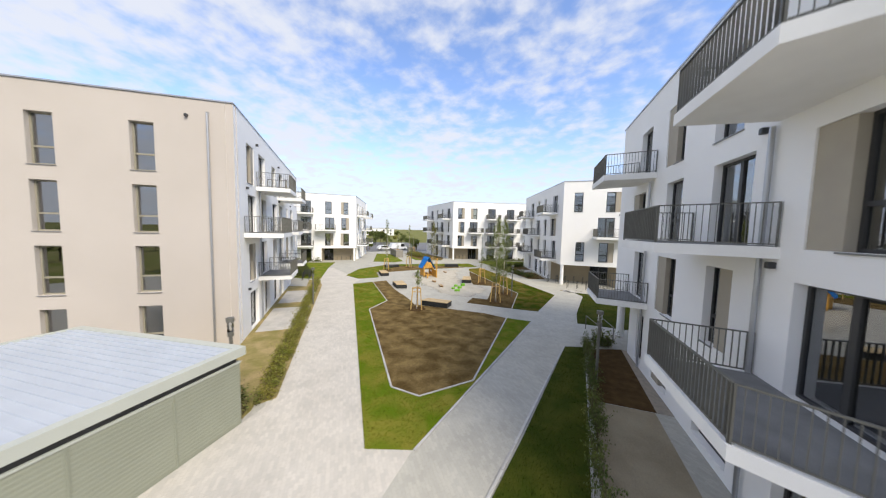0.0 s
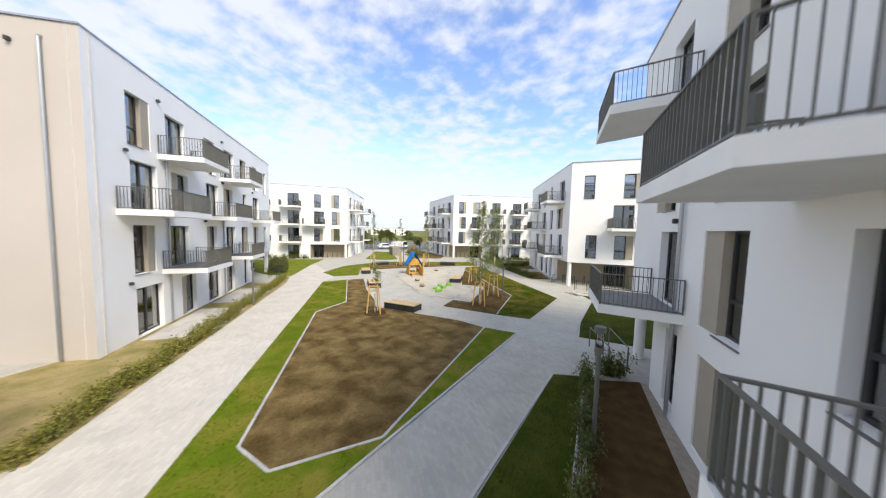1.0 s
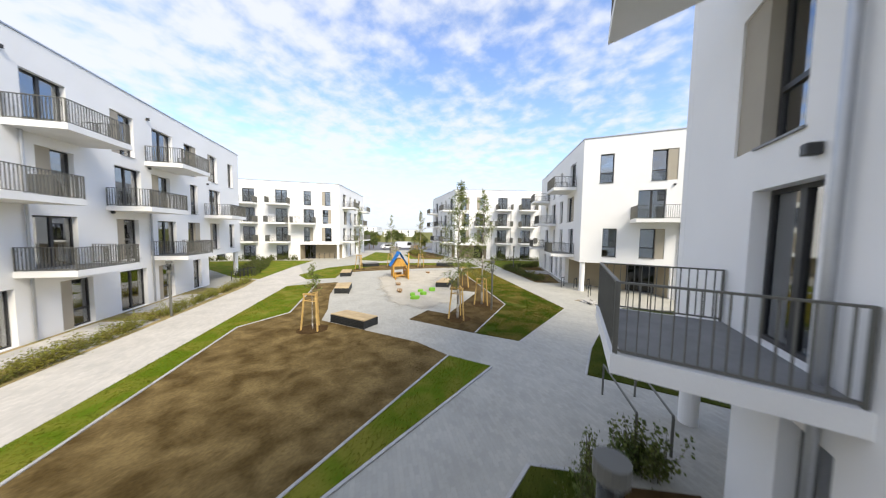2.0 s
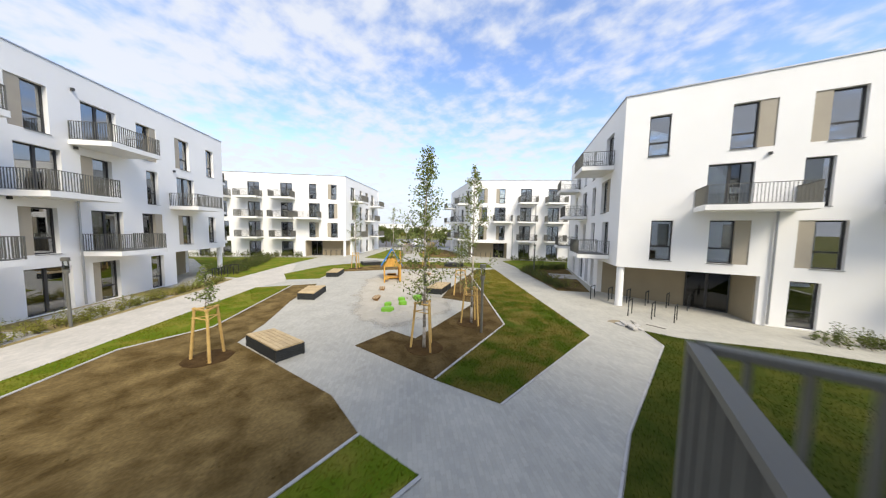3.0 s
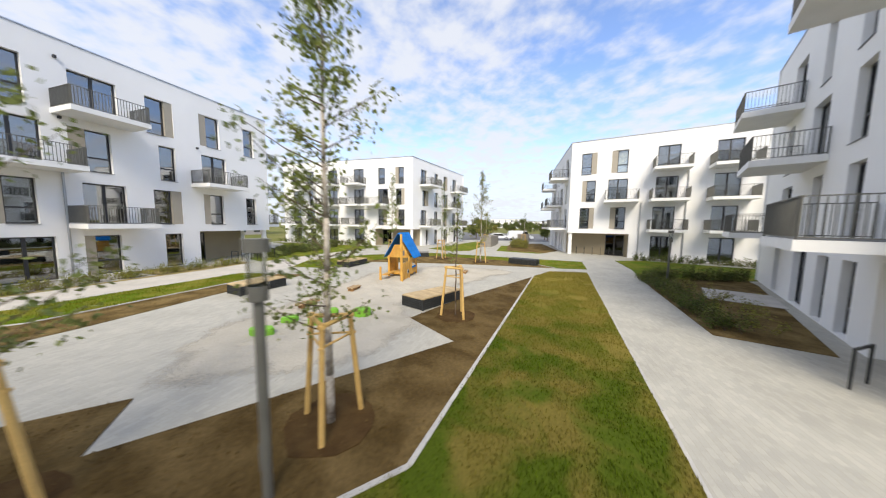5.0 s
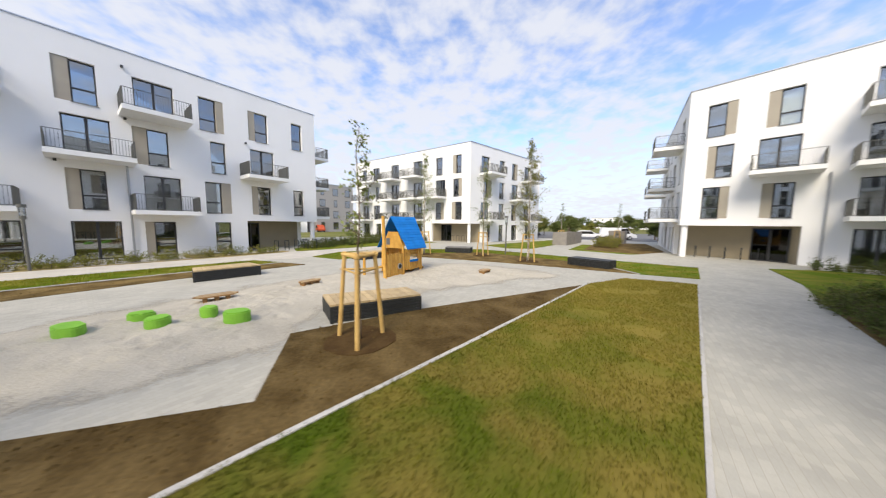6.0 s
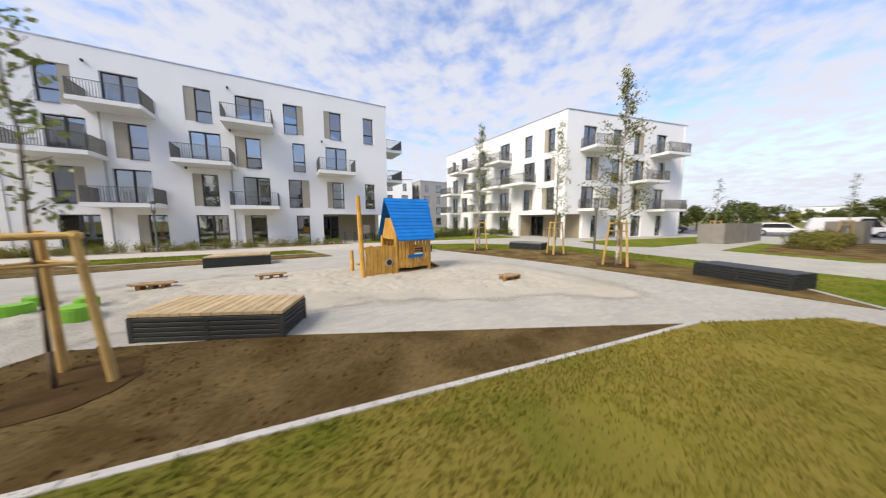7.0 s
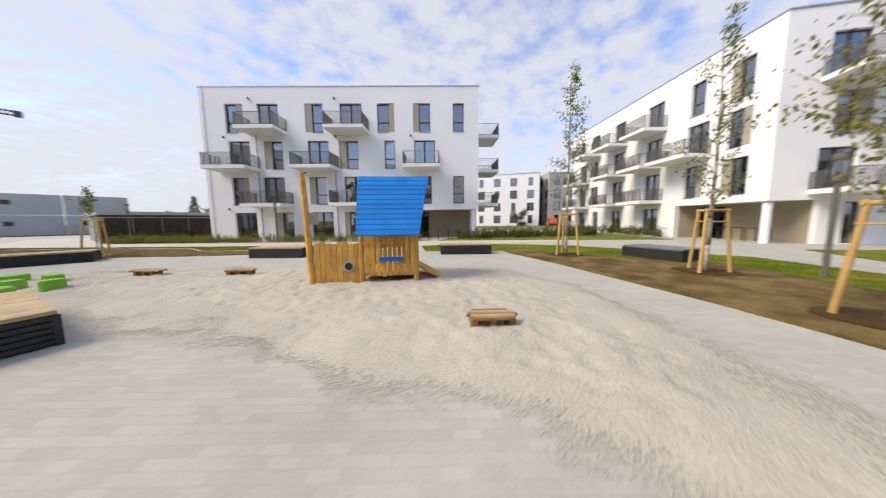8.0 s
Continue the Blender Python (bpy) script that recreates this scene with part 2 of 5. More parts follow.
    "garage_roof": material("white_roof_sheet", (0.46, 0.50, 0.56), 0.5, (0.42, 0.46, 0.52), 0.8, 60, 0.05, metal=0.15, fine_mix=0.05),
    "lamp_glass": glass_material("clear_lamp_cover", 1.8, (0.86, 0.88, 0.88, 1)),
    "car_white": material("white_car_paint", (0.75, 0.76, 0.78), 0.25, (0.72, 0.73, 0.75), 2, 50, 0.0, fine_mix=0.02, spec=0.6),
    "car_red": material("orange_red_paint", (0.55, 0.09, 0.025), 0.3, None, 2, 50, 0.0, fine_mix=0.02, spec=0.6),
    "car_dark": material("dark_car_paint", (0.03, 0.032, 0.035), 0.3, None, 2, 50, 0.0, fine_mix=0.02, spec=0.6),
    "tyre": material("tyre_rubber", (0.02, 0.02, 0.02), 0.85, None, 6, 60, 0.05),
    "screen": material("bin_screen_boards", (0.27, 0.25, 0.22), 0.85, (0.23, 0.21, 0.19), 2, 30, 0.2, fine_mix=0.2),
    "container": material("light_grey_steel", (0.42, 0.43, 0.46), 0.5, (0.37, 0.38, 0.41), 0.6, 40, 0.05, fine_mix=0.06),
    "slab": material("terrace_slab", (0.46, 0.44, 0.41), 0.85, (0.40, 0.385, 0.36), 1.5, 50, 0.15, fine_mix=0.1, per_object=0.08),
    "timber": material("rough_timber", (0.52, 0.43, 0.30), 0.85, (0.44, 0.36, 0.25), 5, 40, 0.2, per_object=0.15),
}


def translucent(mt, amount=0.4):
    n, l = mt.node_tree.nodes, mt.node_tree.links
    b, out = n["Principled BSDF"], n["Material Output"]
    tr, mix = n.new("ShaderNodeBsdfTranslucent"), n.new("ShaderNodeMixShader")
    mix.inputs[0].default_value = amount
    l.new(b.inputs["Base Color"].links[0].from_socket, tr.inputs["Color"])
    l.new(b.outputs[0], mix.inputs[1])
    l.new(tr.outputs[0], mix.inputs[2])
    l.new(mix.outputs[0], out.inputs["Surface"])


def straw_drift(mt, straw):
    """Blends the lawn's colour to a lighter straw tone towards its far tip, in ragged drifts."""
    n, l = mt.node_tree.nodes, mt.node_tree.links
    b = n["Principled BSDF"]
    geo, sep, t = n.new("ShaderNodeNewGeometry"), n.new("ShaderNodeSeparateXYZ"), n.new("ShaderNodeTexNoise")
    l.new(geo.outputs["Position"], sep.inputs[0])
    l.new(geo.outputs["Position"], t.inputs["Vector"])
    t.inputs["Scale"].default_value, t.inputs["Detail"].default_value = 0.7, 4.0
    shift, ramp, mix = n.new("ShaderNodeMath"), n.new("ShaderNodeMapRange"), n.new("ShaderNodeMix")
    shift.operation = "MULTIPLY_ADD"
    l.new(t.outputs["Fac"], shift.inputs[0])
    shift.inputs[1].default_value = 9.0
    l.new(sep.outputs[1], shift.inputs[2])
    for key, value in (("From Min", 36.0), ("From Max", 45.0), ("To Max", 0.85)):
        ramp.inputs[key].default_value = value
    l.new(shift.outputs[0], ramp.inputs["Value"])
    mix.data_type = "RGBA"
    l.new(ramp.outputs[0], mix.inputs["Factor"])
    l.new(b.inputs["Base Color"].links[0].from_socket, mix.inputs["A"])
    mix.inputs["B"].default_value = (*straw, 1)
    l.new(mix.outputs["Result"], b.inputs["Base Color"])


straw_drift(M["thin_lawn"], (0.25, 0.195, 0.04))
straw_drift(M["thin_grass"], (0.28, 0.235, 0.045))

for key in ("leaf", "leaf_yellow", "leaf_dark", "hedge_leaf", "thin_grass", "grass", "shaded_grass"):
    translucent(M[key])


def thinning_edge(mt):
    """Lets the sand thin out over the paving, grain by grain, where its cover is low."""
    n, l = mt.node_tree.nodes, mt.node_tree.links
    b, out = n["Principled BSDF"], n["Material Output"]
    cover, geo = n.new("ShaderNodeAttribute"), n.new("ShaderNodeNewGeometry")
    cover.attribute_name = "cover"
    total = cover.outputs["Fac"]
    for scale, amount in ((1.6, 0.5), (9.0, 0.45), (40.0, 0.9)):
        t, mul, add = n.new("ShaderNodeTexNoise"), n.new("ShaderNodeMath"), n.new("ShaderNodeMath")
        t.inputs["Scale"].default_value, t.inputs["Detail"].default_value = scale, 3.0
        l.new(geo.outputs["Position"], t.inputs["Vector"])
        mul.operation = "MULTIPLY_ADD"
        l.new(t.outputs["Fac"], mul.inputs[0])
        mul.inputs[1].default_value, mul.inputs[2].default_value = amount, -amount / 2
        l.new(total, add.inputs[0])
        l.new(mul.outputs[0], add.inputs[1])
        total = add.outputs[0]
    ramp, tr, mix = n.new("ShaderNodeMapRange"), n.new("ShaderNodeBsdfTransparent"), n.new("ShaderNodeMixShader")
    ramp.inputs["From Min"].default_value, ramp.inputs["From Max"].default_value = 0.46, 0.56
    l.new(total, ramp.inputs["Value"])
    l.new(ramp.outputs[0], mix.inputs[0])
    l.new(tr.outputs[0], mix.inputs[1])
    l.new(b.outputs[0], mix.inputs[2])
    l.new(mix.outputs[0], out.inputs["Surface"])


thinning_edge(M["sand"])


# ---- mesh helpers ----
def mesh_of(bm, mt, name="m", smooth=False):
    me = bpy.data.meshes.new(name)
    bmesh.ops.recalc_face_normals(bm, faces=bm.faces)
    bm.to_mesh(me)
    bm.free()
    me.materials.append(mt)
    if smooth:
        me.polygons.foreach_set("use_smooth", [True] * len(me.polygons))
    return me


def part(name, bm, mt, parent=None, label="", m=None, smooth=False):
    me = bm if isinstance(bm, bpy.types.Mesh) else mesh_of(bm, mt, name, smooth)
    ob = new(name, me)
    if parent is not None:
        ob.parent = parent
    if m is not None:
        ob.matrix_basis = m
    if label:
        ob["label"] = label
    return ob


def thing(name, label, category, m=None, group="", kind=""):
    ob = new(name)
    if m is not None:
        ob.matrix_basis = m
    return tagged(ob, label, category, group, kind)


def box(bm, x0, x1, y0, y1, z0, z1, m=None, bevel=0.0):
    vs = [bm.verts.new(((m @ Vector((x, y, z))) if m else (x, y, z))) for x in (x0, x1) for y in (y0, y1) for z in (z0, z1)]
    fs = [bm.faces.new([vs[i] for i in f]) for f in ((0, 1, 3, 2), (4, 6, 7, 5), (0, 4, 5, 1), (2, 3, 7, 6), (0, 2, 6, 4), (1, 5, 7, 3))]
    if bevel:
        es = list({e for f in fs for e in f.edges})
        bmesh.ops.bevel(bm, geom=es, offset=bevel, segments=1, affect="EDGES")
    return bm


def cube(x0, x1, y0, y1, z0, z1, m=None, bevel=0.0):
    return box(bmesh.new(), x0, x1, y0, y1, z0, z1, m, bevel)


def prism(pts, z0, z1, bm=None):
    bm = bm or bmesh.new()
    lo = [bm.verts.new((p[0], p[1], z0)) for p in pts]
    hi = [bm.verts.new((p[0], p[1], z1)) for p in pts]
    bm.faces.new(lo)
    bm.faces.new(hi)
    for i in range(len(pts)):
        j = (i + 1) % len(pts)
        bm.faces.new((lo[i], lo[j], hi[j], hi[i]))
    return bm


def tube(bm, a, b, r0, r1=None, n=8):
    a, b = Vector(a), Vector(b)
    r1 = r0 if r1 is None else r1
    q = (b - a).to_track_quat("Z", "Y").to_matrix()
    rings = []
    for c, r in ((a, r0), (b, r1)):
        rings.append([bm.verts.new(c + q @ Vector((r * math.cos(2 * math.pi * i / n), r * math.sin(2 * math.pi * i / n), 0))) for i in range(n)])
    for i in range(n):
        j = (i + 1) % n
        bm.faces.new((rings[0][i], rings[0][j], rings[1][j], rings[1][i]))
    bm.faces.new(rings[0][::-1])
    bm.faces.new(rings[1])
    return bm


def sheet(pts, z):
    bm = bmesh.new()
    bm.faces.new([bm.verts.new((p[0], p[1], z)) for p in pts])
    return bm


def v2(p):
    return Vector((p[0], p[1]))


# ---- ground ----
def laid(name, pts, z0, z1, mt, label, category, kind="structure"):
    ob = part(name, prism(pts, z0, z1), mt)
    return tagged(ob, label, category, kind=kind)


ground = part("ground", sheet([(-2500, -2500), (2500, -2500), (2500, 2500), (-2500, 2500)], -0.06), M["field"])
tagged(ground, "rough green and straw meadow reaching the horizon", "ground", kind="structure")
COURT = [(16, -22), (16, 40), (-2, 66), (-16, 60), (-36, 70), (-62, 40), (-44, 12), (-22, -22)]
laid("pavement", COURT, -0.055, 0.0, M["paving"], "grey concrete block paving of the courtyard", "pavement")
PATH_A = [(-1.0, -10.0), (-1.85, 6.6), (-3.08, 6.03), (-19.75, 23.24), (-20.9, 25.6), (-31.0, 31.0), (-32.4, 28.6), (-24.9, 23.2), (-22.0, 21.0), (-7.4, 5.9), (-7.2, 5.0), (-5.5, -3.5), (-5.5, -10)]
laid("path", PATH_A, 0.0, 0.006, M["paving_sunlit"], "grey block paved footpath along the lawn, coloured warmer and lighter for sunlight", "path")

BED = [(-4.19, 8.84), (-2.91, 8.82), (-1.46, 10.77), (-1.95, 19.65), (-3.7, 20.0), (-6.7, 19.72), (-9.55, 19.46), (-11.1, 20.95), (-14.2, 23.3), (-17.9, 26.8), (-18.7, 25.3), (-12.2, 19.3), (-11.85, 16.6)]
LAWN_A = [(-3.08, 6.03), (-1.85, 6.6), (-0.3, 19.75), (-1.95, 19.65), (-1.46, 10.77), (-2.91, 8.82), (-4.19, 8.84), (-11.85, 16.6), (-12.2, 19.3), (-18.7, 25.3), (-19.75, 23.24)]
CENTRE = [(-5.9, 22.2), (-2.1, 22.35), (-2.6, 28.05), (-11.8, 39.4), (-9.35, 32.8), (-7.95, 30.0), (-5.7, 30.45), (-4.64, 24.15), (-6.03, 24.1)]
LAWN_C = [(-2.1, 22.35), (-0.1, 22.58), (0.79, 29.28), (-11.4, 43.93), (-12.78, 41.95), (-11.8, 39.4), (-2.6, 28.05)]
LAWN_D = [(2.65, 21.0), (2.65, 23.47), (3.33, 30.05), (2.62, 31.5), (3.9, 31.45), (7.6, 32.9), (15.5, 34.2), (15.5, 21.6)]
STRIP_N = [(-15.2, 48.6), (-12.4, 45.3), (-13.7, 43.5), (-17.3, 43.6), (-24.0, 38.5), (-22.9, 31.2), (-20.0, 28.1), (-21.5, 26.0), (-24.5, 27.0), (-27.0, 32.2), (-26.6, 39.2)]
SOIL_N = [(-13.7, 43.5), (-15.0, 42.0), (-16.9, 39.6), (-17.95, 38.25), (-20.4, 34.5), (-22.25, 31.1), (-22.9, 31.2), (-24.0, 38.5), (-17.3, 43.6)]
HEDGE_D = [(-2.85, 37.65), (-0.85, 38.7), (-4.9, 49.3), (-5.6, 50.5), (-8.87, 45.4), (-7.07, 43.0)]
LAWN_CF = [(-11.0, 48.4), (-8.87, 45.4), (-5.6, 50.5), (-3.0, 60.0), (-13.7, 55.0), (-14.6, 52.4)]
VERGE_A = [(-7.5, 6.4), (-22.0, 21.0), (-24.9, 23.2), (-25.7, 22.4), (-22.9, 19.8), (-12.2, 8.6), (-8.0, 5.3)]
YARD_A = [(-12.2, 8.6), (-22.9, 19.8), (-24.6, 19.0), (-13.5, 8.45)]
LAWN_B = [(-31.6, 30.5), (-25.2, 23.6), (-27.5, 22.5), (-45, 24), (-49.5, 22.0), (-41.0, 31.2), (-36.0, 36.0)]
VERGE_E = [(0.9, 8.5), (1.95, 16.35), (2.95, 16.8), (2.75, 9.0), (2.6, 4.0), (0.2, 4.0)]
SOIL_E = [(3.05, 11.6), (3.15, 16.6), (3.6, 16.85), (4.7, 17.35), (4.95, 11.8)]
EARTH_E = [(2.8, 2.0), (3.0, 11.55), (4.9, 11.75), (5.4, 2.0)]
YARD_S = [(-7.6, 5.6), (-12.0, 10.2), (-15.0, 10.4), (-14.0, 6.0), (-13.6, 3.7), (-7.4, 5.15)]
VERGE_B = [(-31.5, 41.0), (-41.5, 54.5), (-37.0, 55.0), (-27.3, 44.6), (-27.6, 42.2)]
SOIL_CL = [(-25.9, 49.0), (-31.8, 54.2), (-36.0, 58.5), (-33.6, 63.2), (-23.6, 55.4), (-22.0, 51.2)]
LAWN_CL = [(-26.1, 47.65), (-32.6, 53.6), (-31.8, 54.2), (-25.9, 49.0), (-22.0, 51.2), (-22.0, 50.2)]
for nm, pts, z1, mt, lab, cat in (
    ("planting_bed", BED, 0.022, "soil", "raked brown bare soil bed with damp patches", "soil bed"),
    ("lawn", LAWN_A, 0.03, "lawn", "freshly sown green lawn round the soil bed", "lawn"),
    ("planting_bed", CENTRE, 0.022, "dark_soil", "brown bare soil bed beside the sand play area", "soil bed"),
    ("lawn", LAWN_C, 0.03, "thin_lawn", "patchy green lawn with straw-coloured spots", "lawn"),
    ("lawn", LAWN_D, 0.03, "shaded_lawn", "green lawn beside the white building, coloured darker for the house shade", "lawn"),
    ("lawn", STRIP_N, 0.03, "lawn", "green lawn strip along the outer path", "lawn"),
    ("planting_bed", SOIL_N, 0.022, "soil", "brown soil strip with young birches and benches", "soil bed"),
    ("planting_bed", HEDGE_D, 0.022, "soil", "soil bed with low hedge plants by the building", "soil bed"),
    ("lawn", LAWN_CF, 0.03, "lawn", "green front lawn before the white building", "lawn"),
    ("planting_bed", VERGE_A, 0.022, "straw", "straw-strewn earth strip of the young hedge", "soil bed"),
    ("planting_bed", YARD_A, 0.018, "straw", "straw-coloured earth strip at the foot of the house", "soil bed"),
    ("lawn", LAWN_B, 0.03, "lawn", "green front lawn between the white buildings", "lawn"),
    ("lawn", VERGE_E, 0.03, "shaded_lawn", "narrow lawn beside the paved path, coloured darker for the house shade", "lawn"),
    ("planting_bed", SOIL_E, 0.022, "mulch", "dark brown soil bed in front of the house", "soil bed"),
    ("planting_bed", EARTH_E, 0.012, "earth", "trodden brown earth strip before the house", "earth"),
    ("planting_bed", YARD_S, 0.014, "straw", "straw-coloured earth with weeds beside the shed", "soil bed"),
    ("lawn", VERGE_B, 0.03, "lawn", "small lawn by the far corner house", "lawn"),
    ("lawn", LAWN_CL, 0.03, "lawn", "narrow lawn edge round the soil bed", "lawn"),
    ("planting_bed", SOIL_CL, 0.022, "soil", "soil and grass bed beside the parking lane", "soil bed"),
):
    laid(nm, pts, 0.0, z1, M[mt], lab, cat)
laid("parking_road", [(-30, 72), (-70, 40), (-110, 70), (-60, 115)], -0.05, -0.012, M["asphalt"], "pale grey asphalt parking lane", "road")
SAND = [(-6.6, 24.6), (-6.1, 27.6), (-7.3, 29.7), (-9.9, 29.9), (-11.5, 33.0), (-12.8, 36.2), (-13.3, 37.5), (-13.6, 38.9), (-14.6, 38.9), (-15.9, 37.7), (-16.8, 36.8), (-17.9, 34.5), (-16.6, 31.0), (-14.2, 28.6), (-11.6, 26.4), (-8.6, 24.4)]


def sand_area():
    """Loose sand heaped a little over the paving, thinning out to nothing at its edge."""
    bm = bmesh.new()
    step = 0.06
    n = len(SAND)
    ring = [v2(p) for p in SAND]

    def depth_at(x, y):
        c, best, p = False, 1e9, Vector((x, y))
        for i in range(n):
            a, b = ring[i], ring[i - 1]
            if (a.y > y) != (b.y > y) and x < (b.x - a.x) * (y - a.y) / (b.y - a.y) + a.x:
                c = not c
            d = b - a
            f = min(1, max(0, (p - a).dot(d) / d.length_squared))
            best = min(best, (p - a - d * f).length)
        return best if c else -best

    nx, ny = 244, 280
    depth = np.full((nx, ny), -9.0)
    high = np.zeros((nx, ny))
    for i in range(nx):
        for j in range(ny):
            x, y = -19.6 + i * step, 23.2 + j * step
            d = depth_at(x, y) + 0.4 * noise.noise((x * 0.9, y * 0.9, 5)) + 0.12 * noise.noise((x * 3, y * 3, 9))
            depth[i, j] = d
            if d > -1.1:
                rough = max(0.0, min(1.0, d * 0.9))
                high[i, j] = 0.006 + max(0.0, min(0.075, 0.06 * d)) + rough * (0.035 * noise.noise((x * 1.7, y * 1.7, 0)) + 0.028 * noise.noise((x * 5.2, y * 5.2, 3)) + 0.012 * noise.noise((x * 11, y * 11, 6)))
    # trodden footprints: oval pits with a raised rim
    rng = random.Random(5)
    for _ in range(2600):
        i, j, turn = rng.randrange(5, nx - 5), rng.randrange(5, ny - 5), rng.uniform(0, 3.14)
        if depth[i, j] < rng.uniform(0.2, 0.9):
            continue
        a, b, deep = rng.uniform(0.1, 0.17), rng.uniform(0.06, 0.1), rng.uniform(0.02, 0.055)
        for di in range(-5, 6):
            for dj in range(-5, 6):
                u = (di * math.cos(turn) + dj * math.sin(turn)) * step / a
                w = (dj * math.cos(turn) - di * math.sin(turn)) * step / b
                r2 = u * u + w * w
                high[i + di, j + dj] += deep * (0.55 * r2 - 0.8) * math.exp(-r2)
    grid, cover = {}, []
    for i in range(nx):
        for j in range(ny):
            d = depth[i, j]
            if d > -1.1:
                grid[i, j] = bm.verts.new((-19.6 + i * step, 23.2 + j * step, max(0.005, high[i, j])))
                cover.append(max(0.0, min(1.0, (d + 1.0) / 1.5)))
    for (i, j), v in grid.items():
        q = [grid.get(k) for k in ((i, j), (i + 1, j), (i + 1, j + 1), (i, j + 1))]
        if all(q):
            bm.faces.new(q)
    ob = part("sand", bm, M["sand"], smooth=True)
    ob.data.attributes.new("cover", "FLOAT", "POINT").data.foreach_set("value", cover)
    return ob


tagged(sand_area(), "pale trodden play sand with footprints", "sand", kind="structure")


def kerb_line(pts, w=0.08, h=0.05, length=1.0):
    """Concrete edging stones laid end to end."""
    owner = thing("kerb", "light grey concrete edging stones between lawn and soil", "kerb", kind="structure")
    for a, b in zip(pts, pts[1:]):
        a, b = v2(a), v2(b)
        n = max(1, round((b - a).length / length))
        d = (b - a) / n
        me = mesh_of(cube(0.004, d.length - 0.004, -w / 2, w / 2, 0.0, h, bevel=0.006), M["kerb"], "edging_stone")
        for i in range(n):
            p = a + d * i
            part("edging_stone", me, None, owner, m=pose(p.x, p.y, random.uniform(-0.004, 0.004), 0, 0, math.degrees(math.atan2(d.y, d.x))))
    return owner


kerb_line([(-1.95, 19.65), (-1.46, 10.77), (-2.91, 8.82), (-4.19, 8.84), (-11.85, 16.6), (-12.2, 19.3), (-18.7, 25.3)])
kerb_line([(-2.1, 22.35), (-2.6, 28.05), (-11.8, 39.4)])
kerb_line([(-13.7, 43.5), (-17.3, 43.6)])
kerb_line([(2.95, 16.75), (2.75, 9.0), (2.6, 4.0)])
kerb_line([(-1.8, 6.6), (-0.25, 19.75)], 0.08, 0.034)
kerb_line([(0.15, 4.0), (1.9, 16.35), (2.95, 16.8)], 0.08, 0.034)
kerb_line([(-0.05, 22.55), (0.84, 29.28), (-11.36, 43.93)], 0.06, 0.02)
kerb_line([(2.6, 21.0), (2.6, 23.47), (3.28, 30.05), (2.57, 31.5)], 0.06, 0.02)


# ---- buildings ----
FLOORS = (0.05, 2.93, 5.81, 8.70)
OPEN_H, ROOF, SOFFIT, WALL_T = 2.23, 12.2, 2.41, 0.34
mesh_cache = {}


def cached(key, make):
    if key not in mesh_cache:
        mesh_cache[key] = make()
    return mesh_cache[key]


def window_meshes(kind, w, h, finish="frame"):
    """Frame and pane meshes: the window stands on z = 0, runs along x from 0 to w, faces +y."""
    def make():
        f, d = 0.065, 0.07
        bm = bmesh.new()
        box(bm, 0, f, -d, 0, 0, h)
        box(bm, w - f, w, -d, 0, 0, h)
        box(bm, f, w - f, -d, 0, 0, f)
        box(bm, f, w - f, -d, 0, h - f, h)
        panes = []
        if kind == "F":
            box(bm, w / 2 - 0.06, w / 2 + 0.06, -d, 0.008, f, h - f)
            panes = [(f, w / 2 - 0.06, f, h - f), (w / 2 + 0.06, w - f, f, h - f)]
        else:
            box(bm, f, w - f, -d, 0.006, 0.74, 0.82)
            panes = [(f, w - f, f, 0.74), (f, w - f, 0.82, h - f)]
        frame_me = mesh_of(bm, M[finish], "window_frame")
        pane_mes = []
        for x0, x1, z0, z1 in panes:
            pane_mes.append(mesh_of(cube(x0, x1, -0.045, -0.035, z0, z1), M["glass"], "pane"))
        sill = mesh_of(cube(-0.03, w + 0.03, 0.0, 0.24, -0.035, -0.005), M["sill"], "window_sill")
        return frame_me, pane_mes, sill
    return cached((kind, round(w, 2), round(h, 2), finish), make)


def facade_matrix(p, q, flip):
    """x along the facade from p to q, y outwards, z up."""
    s = (v2(q) - v2(p)).normalized()
    o = Vector((s.y, -s.x)) if not flip else Vector((-s.y, s.x))
    return Matrix(((s.x, o.x, 0, p[0]), (s.y, o.y, 0, p[1]), (0, 0, 1, 0), (0, 0, 0, 1)))


def wall_mesh(length, top, holes):
    """A wall with thickness and openings through it: x along, outer face at y = 0."""
    bm = bmesh.new()
    xs = sorted({0.0, length, *[a for h in holes for a in h[:2]]})
    zs = sorted({-0.1, top, *[a for h in holes for a in h[2:]]})

    def solid(x, z):
        return not any(h[0] < x < h[1] and h[2] < z < h[3] for h in holes)

    verts = {}

    def vert(x, y, z):
        k = (round(x, 4), y, round(z, 4))
        if k not in verts:
            verts[k] = bm.verts.new(k)
        return verts[k]

    for x0, x1 in zip(xs, xs[1:]):
        for z0, z1 in zip(zs, zs[1:]):
            if not solid((x0 + x1) / 2, (z0 + z1) / 2):
                continue
            for y in (0.0, -WALL_T):
                bm.faces.new((vert(x0, y, z0), vert(x1, y, z0), vert(x1, y, z1), vert(x0, y, z1)))
    for x0, x1 in zip(xs, xs[1:]):
        if solid((x0 + x1) / 2, top - 0.01):
            bm.faces.new((vert(x0, 0.0, top), vert(x1, 0.0, top), vert(x1, -WALL_T, top), vert(x0, -WALL_T, top)))
    for x0, x1, z0, z1 in holes:
